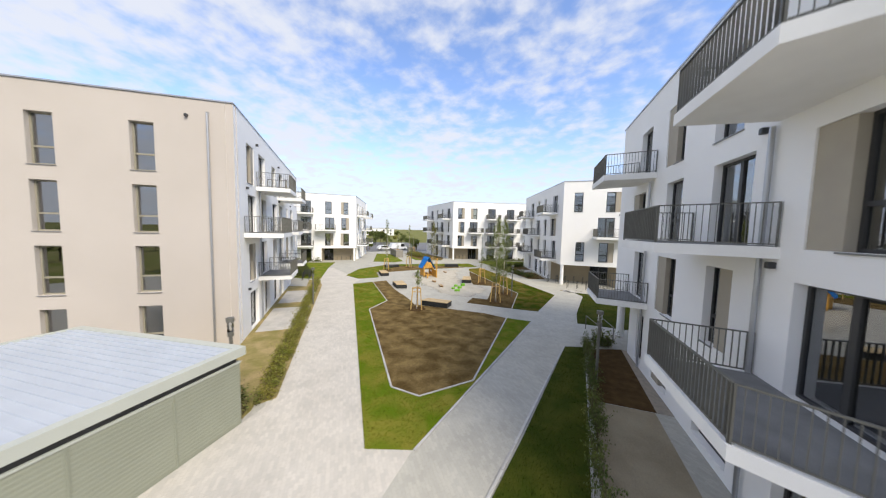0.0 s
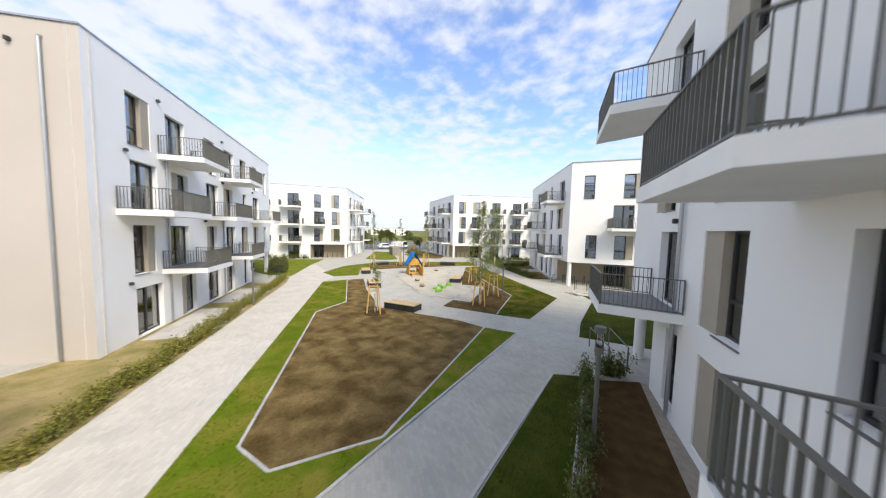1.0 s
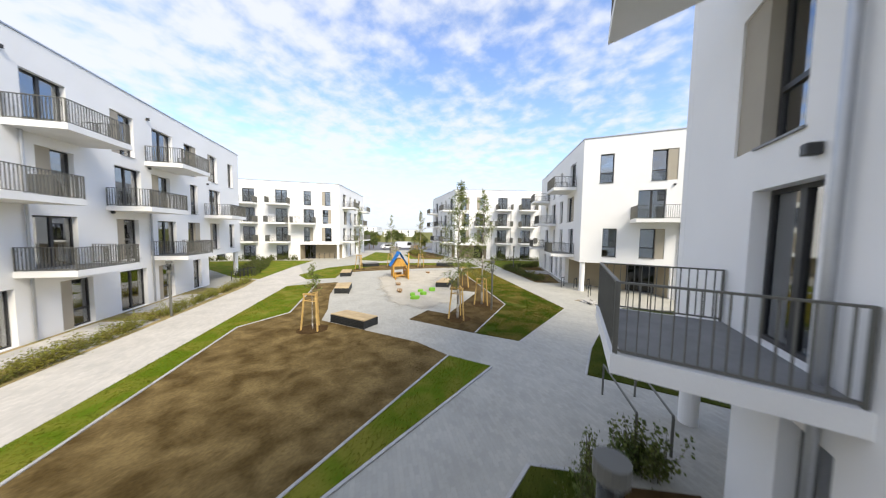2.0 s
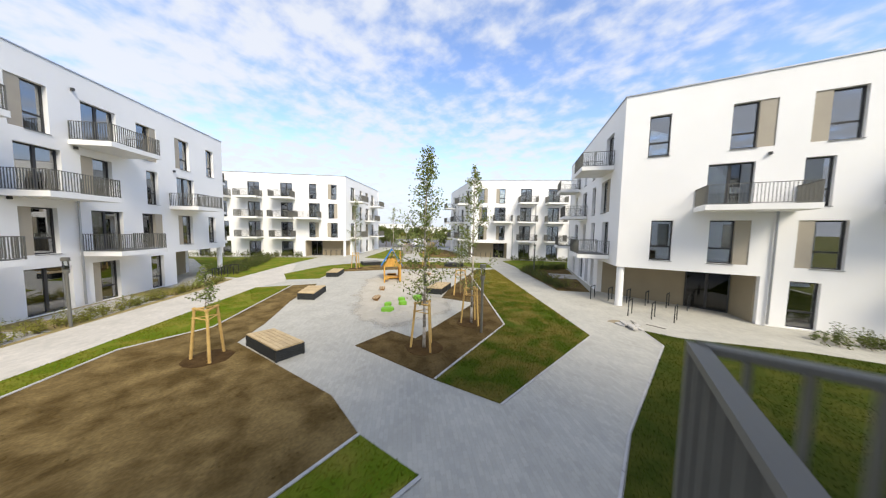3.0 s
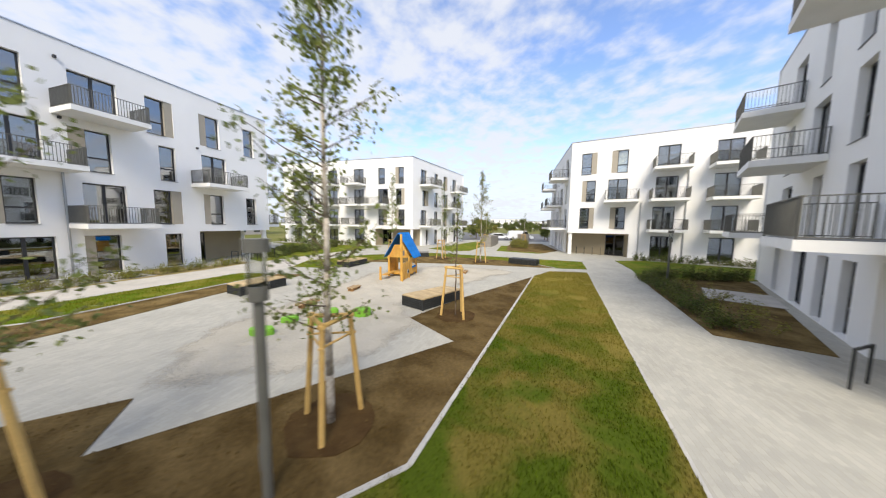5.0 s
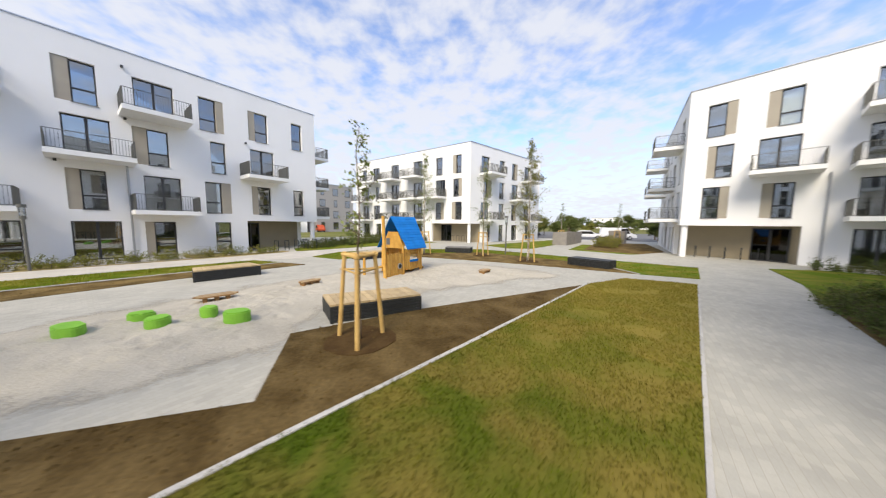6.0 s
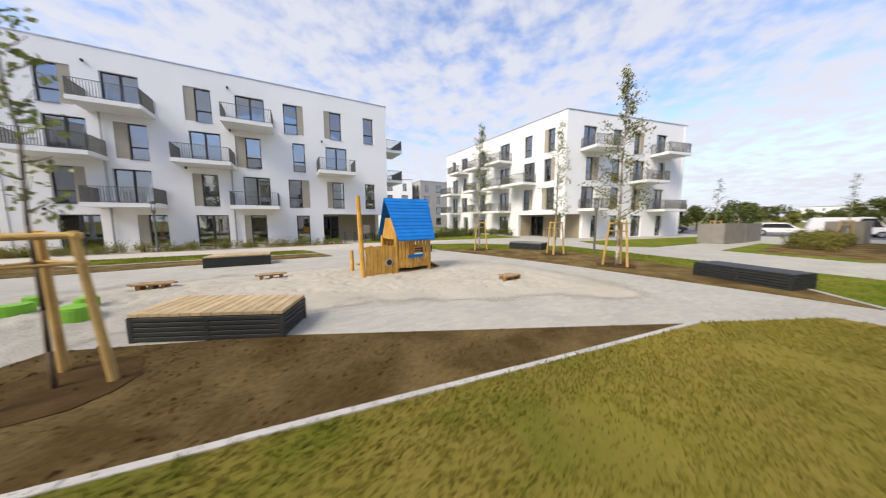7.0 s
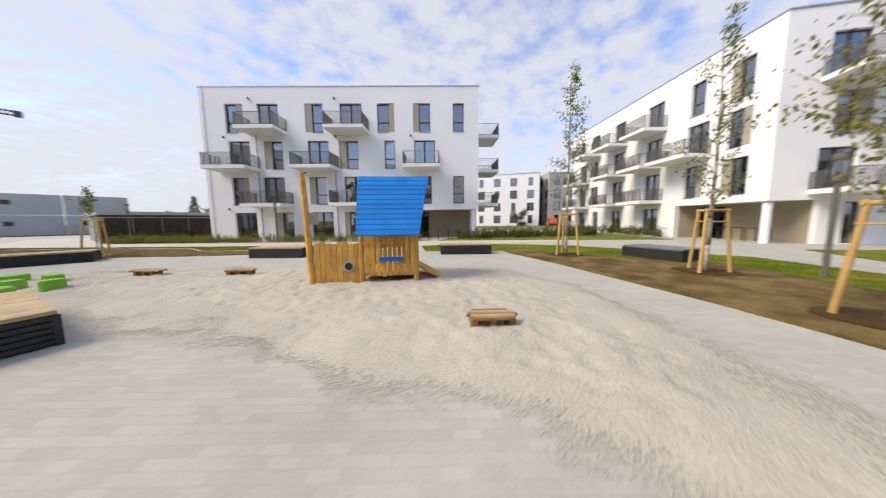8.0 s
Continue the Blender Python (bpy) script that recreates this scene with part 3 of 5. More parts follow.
        for a, b in (((x0, z0), (x0, z1)), ((x1, z0), (x1, z1)), ((x0, z0), (x1, z0)), ((x0, z1), (x1, z1))):
            if (a[0] == b[0] and a[0] in (0.0, length)) or (a[1] == b[1] and a[1] <= -0.1):
                continue
            bm.faces.new((vert(a[0], 0.0, a[1]), vert(b[0], 0.0, b[1]), vert(b[0], -WALL_T, b[1]), vert(a[0], -WALL_T, a[1])))
    return bm


def balcony(owner, fm, spec, z, depth, single_bars):
    """Concrete slab with a bar railing on three sides. spec: outer s0, s1, wall s0, s1."""
    o0, o1, w0, w1 = spec
    pts = [(w0, 0.0), (o0, depth), (o1, depth), (w1, 0.0)]
    slab = prism(pts, z - 0.23, z + 0.02)
    for v in slab.verts:
        v.co = fm @ v.co
    ob = part("balcony", slab, M["concrete"], owner)
    c = sum((Vector(p) for p in pts), Vector((0, 0))) / 4
    deck = prism([(c + (Vector(p) - c) * 0.93 + Vector((0, -0.05))) for p in pts], z + 0.021, z + 0.032)
    for v in deck.verts:
        v.co = fm @ v.co
    part("deck", deck, M["deck"], ob, "dark grey balcony floor")
    inner = [(w0 + 0.05, 0.02), (o0 + 0.05, depth - 0.05), (o1 - 0.05, depth - 0.05), (w1 - 0.05, 0.02)]
    for a, b in zip(inner, inner[1:]):
        a, b = Vector(a), Vector(b)
        d = b - a
        length, ang = d.length, math.atan2(d.y, d.x)
        lm = fm @ Matrix.Translation((a.x, a.y, z)) @ Matrix.Rotation(ang, 4, "Z")
        pieces = [("top_rail", (0, length, -0.025, 0.025, 0.93, 0.955)), ("bottom_rail", (0, length, -0.015, 0.015, 0.06, 0.085))]
        pieces += [("post", (x, x + 0.03, -0.025, 0.025, -0.12, 0.93)) for x in (0.0, length - 0.03)]
        n = max(2, round(length / 0.115))
        if single_bars:
            for nm, size in pieces:
                part(nm, cube(*size), M["rail"], ob, m=lm)
        else:
            bm = bmesh.new()
            for nm, size in pieces:
                box(bm, *size)
            for i in range(1, n):
                box(bm, length * i / n - 0.006, length * i / n + 0.006, -0.02, 0.02, 0.085, 0.93)
            for v in bm.verts:
                v.co = lm @ v.co
            part("railing", bm, M["rail"], ob, "dark grey flat steel railing")["kind"] = "stuff"
        if single_bars:
            me = cached("bar", lambda: mesh_of(cube(-0.006, 0.006, -0.02, 0.02, 0.085, 0.93), M["rail"], "bar"))
            for i in range(1, n):
                part("bar", me, None, ob, m=lm @ Matrix.Translation((length * i / n, 0, 0)))
    return ob


def facade(owner, p, q, flip, mt, openings, balconies=(), recess=None, dz=0.0, single_bars=False, depth=1.9, blinds=(), finish="frame"):
    """openings: (floor, s0, s1, kind[, panel s0, s1]); balconies: (floor, outer s0, s1, wall s0, s1)."""
    fm = facade_matrix(p, q, flip)
    length = (v2(q) - v2(p)).length
    holes = []
    if recess:
        holes.append((recess[0], min(recess[1], length), -0.1, SOFFIT + dz))
    for fl, s0, s1, kind, *pan in openings:
        z = FLOORS[fl] + dz
        lo, hi = min([s0, *pan]), max([s1, *pan])
        holes.append((lo, hi, z, z + OPEN_H))
    wall = wall_mesh(length, ROOF + dz, holes)
    for v in wall.verts:
        v.co = fm @ v.co
    part("wall", wall, mt, owner)
    for k, (fl, s0, s1, kind, *pan) in enumerate(openings):
        z = FLOORS[fl] + dz
        w = round(s1 - s0, 2)
        frame_me, pane_mes, sill = window_meshes(kind, w, OPEN_H, finish)
        win = part("window", frame_me, None, owner, "dark framed window" if finish == "frame" else "taupe framed window", fm @ Matrix.Translation((s0, -0.2, z)))
        for me in pane_mes:
            pane = part("pane", me, None, win)
            pane.visible_shadow = False
        if kind == "W" and fl > 0:
            part("window_sill", sill, None, win)
        if (fl, k) in blinds:
            part("blind", cube(0.07, w - 0.07, -0.12, -0.1, 0.07, OPEN_H - 0.07), M["blind"], win, "closed white blind")
        if pan:
            pb = cube(pan[0] + 0.002, pan[1] - 0.002, -0.24, -0.04, z + 0.002, z + OPEN_H - 0.002)
            for v in pb.verts:
                v.co = fm @ v.co
            part("panel", pb, M["panel"], owner, "taupe facade panel beside the window")
    for fl, *spec in balconies:
        balcony(owner, fm, spec, FLOORS[fl] + dz, depth, single_bars)
    return fm


def shell(owner, pts, dz=0.0, ground_clear=None):
    """Roof, zinc edge, storey floors and an inner core, so that rooms lie behind the glass."""
    c = sum((v2(p) for p in pts), Vector((0, 0))) / len(pts)

    def shrunk(d):
        return [v2(p) + (c - v2(p)).normalized() * d for p in pts]
    part("roof", prism(shrunk(0.3), ROOF + dz - 0.45, ROOF + dz - 0.3), M["zinc"], owner)
    edge = bmesh.new()
    out, inn = shrunk(-0.06), shrunk(0.4)
    for i in range(len(pts)):
        j = (i + 1) % len(pts)
        prism([out[i], out[j], inn[j], inn[i]], ROOF + dz + 0.004, ROOF + dz + 0.07, edge)
    part("roof_edge", edge, M["zinc"], owner, "thin grey zinc roof edge")
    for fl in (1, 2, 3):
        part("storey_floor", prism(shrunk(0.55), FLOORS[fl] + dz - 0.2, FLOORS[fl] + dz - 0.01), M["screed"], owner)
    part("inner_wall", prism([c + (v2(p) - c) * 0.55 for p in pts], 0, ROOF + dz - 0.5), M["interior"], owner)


def recess_walls(owner, v, u1, a, u2, b, b2, dz=0.0, door=None):
    """The covered corner at ground level: back wall slanting from depth b to b2, soffit, round column."""
    v, u1, u2 = v2(v), v2(u1).normalized(), v2(u2).normalized()
    i = WALL_T
    t = 0.2
    part("recess_wall", prism([v + u1 * a + u2 * i, v + u1 * (a + t) + u2 * i, v + u1 * (a + t) + u2 * (b2 + t), v + u1 * a + u2 * (b2 + t)], -0.05, SOFFIT + dz + 0.3), M["soffit"], owner, "taupe rendered wall of the covered entrance")
    part("recess_wall", prism([v + u1 * i + u2 * b, v + u1 * a + u2 * b2, v + u1 * a + u2 * (b2 + t), v + u1 * i + u2 * (b + t)], -0.05, SOFFIT + dz + 0.3), M["soffit"], owner, "taupe rendered wall of the covered entrance")
    part("recess_ceiling", prism([v + u1 * 0.02 + u2 * 0.02, v + u1 * (a + t) + u2 * 0.02, v + u1 * (a + t) + u2 * (b + t), v + u1 * 0.02 + u2 * (b + t)], SOFFIT + dz + 0.012, SOFFIT + dz + 0.2), M["plaster"], owner)
    p = v + (u1 + u2) * 0.32
    bm = tube(bmesh.new(), (p.x, p.y, -0.03), (p.x, p.y, SOFFIT + dz + 0.02), 0.2, 0.2, 20)
    part("column", bm, M["plaster"], owner, "round white column", smooth=False)
    if door:
        s0, s1 = door
        d0, d1 = (v + u1 * q + u2 * (b + (b2 - b) * (q - i) / (a - i) - 0.08) for q in (s0, s1))
        frame_me, pane_mes, sill = window_meshes("F", round((d1 - d0).length, 2), OPEN_H)
        flip = u1.x * u2.y - u1.y * u2.x > 0
        mm = facade_matrix(d0, d1, not flip)
        dr = part("entrance_door", frame_me, None, owner, "dark glazed entrance door", mm @ Matrix.Translation((0, 0, 0.02)))
        for me in pane_mes:
            dark = me.copy()
            dark.materials[0] = M["door_glass"]
            part("pane", dark, None, dr)


def downpipe(owner, fm, s, z0, z1, top=True):
    bm = bmesh.new()
    tube(bm, fm @ Vector((s, 0.09, z0)), fm @ Vector((s, 0.09, z1)), 0.05, 0.05, 10)
    if top:
        tube(bm, fm @ Vector((s, 0.09, z1)), fm @ Vector((s, -0.05, z1 + 0.06)), 0.05, 0.05, 10)
    part("downpipe", bm, M["zinc"], owner, "zinc rainwater downpipe")


def lights_on(owner, fm, spots):
    for s, z in spots:
        bm = cube(-0.06, 0.06, 0.002, 0.14, -0.07, 0.07, bevel=0.015)
        for v in bm.verts:
            v.co = fm @ (v.co + Vector((s, 0, z)))
        part("wall_lamp", bm, M["frame"], owner, "small black wall lamp")


def B(fl, a, b):
    return (fl, a, b, a, b + 0.05)


# building A: beige gable, white courtyard front
A0, A1, A2, A3 = (-13.47, 8.40), (-29.63, 23.83), (-38.6, 14.43), (-23.4, 0.03)
bA = thing("apartment_building", "white and beige plastered four-storey apartment building with balconies", "building", group="apartment buildings")
fA = facade(bA, A0, A1, False, M["plaster"], [
    (3, 1.95, 2.87, "W", 2.87, 3.40), (3, 4.53, 6.20, "F"), (3, 8.85, 9.75, "W", 8.31, 8.85), (3, 11.11, 12.88, "F"), (3, 14.11, 15.06, "W", 15.06, 15.50), (3, 17.48, 18.40, "W", 17.03, 17.48), (3, 20.25, 21.15, "W"),
    (2, 2.04, 3.75, "F"), (2, 5.45, 6.36, "W", 4.86, 5.45), (2, 8.41, 10.10, "F"), (2, 11.53, 12.49, "W", 10.93, 11.53), (2, 14.62, 15.50, "W"), (2, 17.06, 18.77, "F"),
    (1, 2.05, 2.95, "W", 2.95, 3.45), (1, 4.60, 6.35, "F"), (1, 8.85, 9.78, "W", 8.37, 8.85), (1, 11.25, 12.95, "F"), (1, 14.20, 15.15, "W", 15.15, 15.70), (1, 17.49, 18.45, "W", 17.05, 17.49), (1, 20.25, 21.15, "W"),
    (0, 2.07, 3.85, "F"), (0, 5.95, 6.90, "W", 5.45, 5.95), (0, 8.38, 10.20, "F"), (0, 11.54, 12.56, "W", 11.14, 11.54), (0, 14.63, 15.60, "W"),
], [B(3, 3.85, 6.8), B(3, 10.45, 13.4), B(2, 1.18, 4.45), B(2, 7.8, 10.85), B(2, 16.3, 19.1), B(1, 3.85, 6.95), B(1, 10.6, 13.5)], (16.64, 99), single_bars=True)
fAs = facade(bA, A0, A3, True, M["beige"], [(fl, s, s + 0.92, "W") for fl in range(4) for s in (3.2, 6.72, 10.4)], finish="taupe_frame")
facade(bA, A1, A2, False, M["plaster"], [(fl, 1.4, 3.1, "F") for fl in (1, 2, 3)] + [(fl, 6.4, 7.3, "W") for fl in range(4)], [B(3, 0.9, 3.9), B(2, 0.9, 3.9), B(1, 0.9, 3.9)], (0.0, 3.2))
facade(bA, A2, A3, False, M["plaster"], [])
shell(bA, [A0, A1, A2, A3])
recess_walls(bA, A1, v2(A0) - v2(A1), 5.7, v2(A2) - v2(A1), 3.2, 1.6, door=(4.2, 5.66))
downpipe(bA, fAs, 1.05, 0.1, 11.6)
downpipe(bA, fA, 4.35, 0.1, 8.45)
downpipe(bA, fA, 10.6, 0.1, 5.6)
lights_on(bA, fA, [(1.75, 8.35), (3.95, 11.3), (8.1, 5.5), (10.75, 11.3), (1.7, 2.6), (10.7, 8.35), (16.8, 8.4)])
lights_on(bA, fAs, [(1.9, 11.4)])


def terrace(fm, s0, s1, d0, d1, label):
    """Square concrete slabs laid before a garden door."""
    ob = thing("terrace", label, "terrace", kind="structure")
    nx, ny = max(1, round((s1 - s0) / 0.5)), max(1, round((d1 - d0) / 0.5))
    w, h = (s1 - s0) / nx, (d1 - d0) / ny
    me = mesh_of(cube(0.003, w - 0.003, 0.003, h - 0.003, 0.0, 0.035, bevel=0.004), M["slab"], "slab")
    for i in range(nx):
        for j in range(ny):
            part("slab", me, None, ob, m=fm @ Matrix.Translation((s0 + i * w, d0 + j * h, random.uniform(-0.002, 0.002))))


terrace(fA, 1.7, 6.7, 0.25, 2.75, "light grey concrete slab terrace before the garden doors")
terrace(fA, 8.2, 12.7, 0.25, 2.75, "light grey concrete slab terrace before the garden doors")

# building B, behind
B0, B1, B2 = (-34.95, 40.02), (-50.2, 23.9), (-44.1, 53.5)
B3 = (B1[0] + B2[0] - B0[0], B1[1] + B2[1] - B0[1])
bB = thing("apartment_building", "white four-storey apartment building with stacked balconies", "building", group="apartment buildings")
facade(bB, B0, B1, True, M["plaster"], [
    (3, 1.30, 2.15, "W", 2.15, 2.60), (3, 4.20, 5.30, "W"), (3, 7.60, 9.30, "F"), (3, 12.1, 13.75, "F"), (3, 16.3, 17.9, "F"), (3, 19.4, 20.5, "W"),
    (2, 1.70, 2.55, "W", 1.20, 1.70), (2, 3.75, 5.35, "F"), (2, 7.60, 9.30, "F"), (2, 12.1, 13.75, "F"), (2, 16.5, 17.4, "W"), (2, 18.8, 20.4, "F"),
    (1, 1.20, 2.20, "W", 2.20, 2.70), (1, 4.45, 5.35, "W", 3.95, 4.45), (1, 7.60, 9.30, "F"), (1, 12.1, 13.75, "F"), (1, 16.3, 17.9, "F"), (1, 18.9, 20.4, "F"),
    (0, 7.60, 9.30, "F"), (0, 12.1, 13.75, "F"), (0, 16.1, 17.3, "W"), (0, 18.9, 20.4, "F"),
], [B(3, 7.2, 10.2), B(3, 11.7, 14.7), B(3, 15.9, 18.9), B(2, 3.5, 6.9), B(2, 7.5, 10.4), B(2, 11.7, 14.7), B(2, 18.0, 21.0), B(1, 7.2, 10.2), B(1, 11.7, 14.7), B(1, 17.9, 21.0)], (0.0, 5.95))
facade(bB, B0, B2, False, M["plaster"], [
    (3, 2.0, 3.65, "F"), (3, 5.75, 6.95, "W"), (3, 8.60, 9.55, "W", 9.55, 10.0), (3, 11.8, 13.4, "F"),
    (2, 2.45, 3.40, "W", 3.40, 4.05), (2, 5.75, 6.95, "W"), (2, 8.65, 10.35, "F"), (2, 12.3, 13.3, "W"),
    (1, 2.0, 3.70, "F"), (1, 5.75, 6.95, "W"), (1, 8.70, 9.55, "W", 9.55, 9.95), (1, 11.9, 13.45, "F"),
    (0, 3.4, 4.15, "W"), (0, 5.9, 6.95, "W"), (0, 8.85, 10.35, "F"), (0, 12.5, 13.5, "W"),
], [B(3, 1.7, 4.9), B(3, 11.0, 14.2), B(2, 8.2, 11.4), B(1, 1.7, 4.6), B(1, 11.0, 14.2)], (0.0, 2.3))
facade(bB, B1, B3, True, M["plaster"], [])
facade(bB, B2, B3, False, M["plaster"], [])
shell(bB, [B0, B1, B3, B2])
recess_walls(bB, B0, v2(B1) - v2(B0), 5.95, v2(B2) - v2(B0), 2.3, 1.8, door=(4.35, 5.9))

# building C
C0, C1, C2 = (-20.6, 53.28), (-2.2, 65.25), (-32.55, 63.92)
C3 = (C1[0] + C2[0] - C0[0], C1[1] + C2[1] - C0[1])
bC = thing("apartment_building", "white four-storey apartment building with balconies and covered corner entrance", "building", group="apartment buildings")
fC = facade(bC, C0, C1, False, M["plaster"], [
    (3, 1.02, 1.98, "W", 1.98, 2.48), (3, 4.32, 5.23, "W", 3.81, 4.32), (3, 7.58, 9.29, "F"), (3, 11.75, 13.5, "F"), (3, 16.0, 17.7, "F"),
    (2, 1.61, 2.48, "W", 1.19, 1.61), (2, 3.61, 5.33, "F"), (2, 7.58, 9.29, "F"), (2, 11.75, 13.5, "F"), (2, 16.0, 17.7, "F"),
    (1, 1.08, 1.99, "W", 1.99, 2.46), (1, 4.42, 5.28, "W", 3.93, 4.42), (1, 7.50, 9.20, "F"), (1, 11.75, 13.5, "F"), (1, 16.0, 17.7, "F"),
    (0, 7.50, 9.20, "F"), (0, 11.75, 13.5, "F"), (0, 16.0, 17.7, "F"),
], [B(3, 7.2, 9.9), B(3, 11.3, 14.2), B(3, 15.6, 18.6), B(2, 3.35, 6.2), B(2, 7.1, 9.9), B(2, 11.3, 14.2), B(2, 15.6, 18.6), B(1, 7.1, 9.9), B(1, 11.3, 14.2), B(1, 15.6, 18.6)], (0.0, 5.72), blinds=((3, 1),))
facade(bC, C0, C2, True, M["plaster"], [
    (3, 1.6, 3.2, "F"), (3, 5.4, 6.3, "W"), (3, 8.4, 9.3, "W"), (3, 11.6, 13.2, "F"),
    (2, 1.9, 2.8, "W"), (2, 5.2, 6.8, "F"), (2, 8.4, 9.3, "W"), (2, 11.6, 13.2, "F"),
    (1, 1.6, 3.2, "F"), (1, 5.4, 6.3, "W"), (1, 8.2, 9.8, "F"), (1, 12.0, 12.9, "W"),
    (0, 3.4, 4.3, "W"), (0, 5.4, 6.3, "W"), (0, 8.2, 9.8, "F"), (0, 12.0, 12.9, "W"),
], [B(3, 1.2, 4.0), B(3, 11.2, 14.0), B(2, 4.8, 7.6), B(2, 11.2, 14.0), B(1, 1.2, 4.0), B(1, 7.8, 10.6)], (0.0, 2.6))
facade(bC, C1, C3, False, M["plaster"], [])
facade(bC, C2, C3, True, M["plaster"], [])
shell(bC, [C0, C1, C3, C2])
recess_walls(bC, C0, v2(C1) - v2(C0), 5.72, v2(C2) - v2(C0), 2.6, 1.2, door=(4.1, 5.68))
downpipe(bC, fC, 6.5, 0.1, 5.5)
downpipe(bC, fC, 9.95, 0.1, 8.4)

# building D
D0, D1, D2 = (0.99, 35.6), (18.8, 38.25), (-5.65, 51.9)
D3 = (D1[0] + D2[0] - D0[0], D1[1] + D2[1] - D0[1])
bD = thing("apartment_building", "white four-storey apartment building with a covered bicycle stand", "building", group="apartment buildings")
fD = facade(bD, D0, D1, False, M["plaster"], [
    (3, 1.17, 2.12, "W"), (3, 4.50, 5.45, "W", 5.45, 6.05), (3, 7.68, 8.65, "W", 7.14, 7.68), (3, 11.2, 12.9, "F"), (3, 15.0, 16.0, "W"),
    (2, 3.76, 5.47, "F"), (2, 7.06, 7.97, "W"), (2, 9.9, 11.6, "F"), (2, 14.0, 15.7, "F"),
    (1, 1.55, 2.52, "W"), (1, 4.00, 4.97, "W", 4.97, 5.53), (1, 7.58, 8.54, "W", 7.06, 7.58), (1, 11.2, 12.9, "F"), (1, 15.0, 16.0, "W"),
    (0, 6.98, 7.95, "W"), (0, 9.9, 11.6, "F"), (0, 14.0, 15.7, "F"),
], [B(2, 3.3, 6.9), B(2, 9.4, 12.4), B(3, 10.9, 13.8), B(1, 10.9, 13.8)], (0.0, 6.0), single_bars=True)
fDl = facade(bD, D0, D2, True, M["plaster"], [
    (3, 1.95, 3.55, "F"), (3, 6.2, 7.1, "W"), (3, 9.2, 10.1, "W"), (3, 12.3, 13.9, "F"),
    (2, 2.95, 4.15, "W", 2.10, 2.95), (2, 5.8, 6.9, "W"), (2, 8.9, 10.6, "F"), (2, 13.0, 13.9, "W"),
    (1, 2.05, 3.50, "F"), (1, 5.6, 6.7, "W"), (1, 8.7, 9.7, "W"), (1, 12.3, 13.9, "F"),
    (0, 5.3, 6.2, "W"), (0, 7.2, 8.2, "W"), (0, 9.3, 10.9, "F"), (0, 13.0, 13.9, "W"),
], [B(3, 1.5, 4.3), B(3, 11.9, 14.7), B(2, 8.4, 11.3), B(1, 1.5, 4.6), B(1, 11.9, 14.7)], (0.0, 4.1))
facade(bD, D1, D3, False, M["plaster"], [])
facade(bD, D2, D3, True, M["plaster"], [])
shell(bD, [D0, D1, D3, D2])
recess_walls(bD, D0, v2(D1) - v2(D0), 6.0, v2(D2) - v2(D0), 4.1, 1.9, door=(4.3, 5.95))
terrace(fDl, 9.0, 11.8, 0.3, 2.7, "pale grey concrete slab terrace in the planting bed")
downpipe(bD, fD, 6.35, 0.1, 5.6)
lights_on(bD, fD, [(5.9, 8.35)])

# building E, close to the walk
E0, E1, E2 = (4.61, 20.1), (6.25, 4.15), (18.5, 21.4)
E3 = (E1[0] + E2[0] - E0[0], E1[1] + E2[1] - E0[1])
bE = thing("apartment_building", "white four-storey apartment building in shade with bar railing balconies", "building", group="apartment buildings")
fE = facade(bE, E0, E1, False, M["plaster"], [
    (3, 3.10, 4.40, "F"), (3, 6.75, 7.45, "W", 6.0, 6.75), (3, 9.20, 10.4, "W"), (3, 12.3, 14.1, "F"),
    (2, 3.10, 4.07, "W", 2.45, 3.10), (2, 6.30, 7.55, "W"), (2, 9.30, 10.9, "F"), (2, 13.0, 14.0, "W", 12.35, 13.0),
    (1, 3.10, 4.45, "F"), (1, 6.62, 7.50, "W", 5.93, 6.62), (1, 9.35, 9.92, "W", 9.92, 10.5), (1, 12.25, 14.0, "F"),
    (0, 4.10, 4.90, "W"), (0, 6.72, 7.50, "W", 6.07, 6.72), (0, 9.3, 10.9, "F"), (0, 12.25, 14.0, "F"),
], [(1, 2.3, 4.95, 2.45, 5.25), (2, 8.4, 11.2, 8.4, 11.85), (1, 11.15, 14.4, 11.4, 15.5), (3, 11.75, 14.6, 11.5, 15.5), (3, 2.05, 4.9, 2.9, 5.2)], (0.0, 3.0), dz=0.22, single_bars=True, depth=1.95)
facade(bE, E0, E2, True, M["plaster"], [(fl, s, s + 0.95, "W") for fl in range(1, 4) for s in (3.0, 8.0)], (), (0.0, 3.0), dz=0.22)
facade(bE, E1, E3, False, M["plaster"], [], dz=0.22)
facade(bE, E2, E3, True, M["plaster"], [], dz=0.22)
shell(bE, [E0, E1, E3, E2], 0.22)
recess_walls(bE, E0, v2(E1) - v2(E0), 3.0, v2(E2) - v2(E0), 3.0, 3.0, 0.22)
downpipe(bE, fE, 4.78, 0.1, 8.6, False)
downpipe(bE, fE, 11.47, 0.1, 8.6, False)
lights_on(bE, fE, [(4.35, 5.68), (11.75, 5.66), (11.2, 8.6), (8.6, 11.2)])
laid("gravel_strip", [(4.7, 17.35), (5.2, 17.2), (5.6, 11.85), (4.95, 11.8)], 0.0, 0.02, M["gravel"], "strip of drain gravel at the wall", "gravel")

# ---- garage with a white roof ----
G = [(-7.25, 5.1), (-13.9, 3.45), (-12.9, -4.2), (-5.6, -3.3)]
garage = thing("bike_garage", "green-grey sheet metal shed with a white trapezoid roof", "shed")
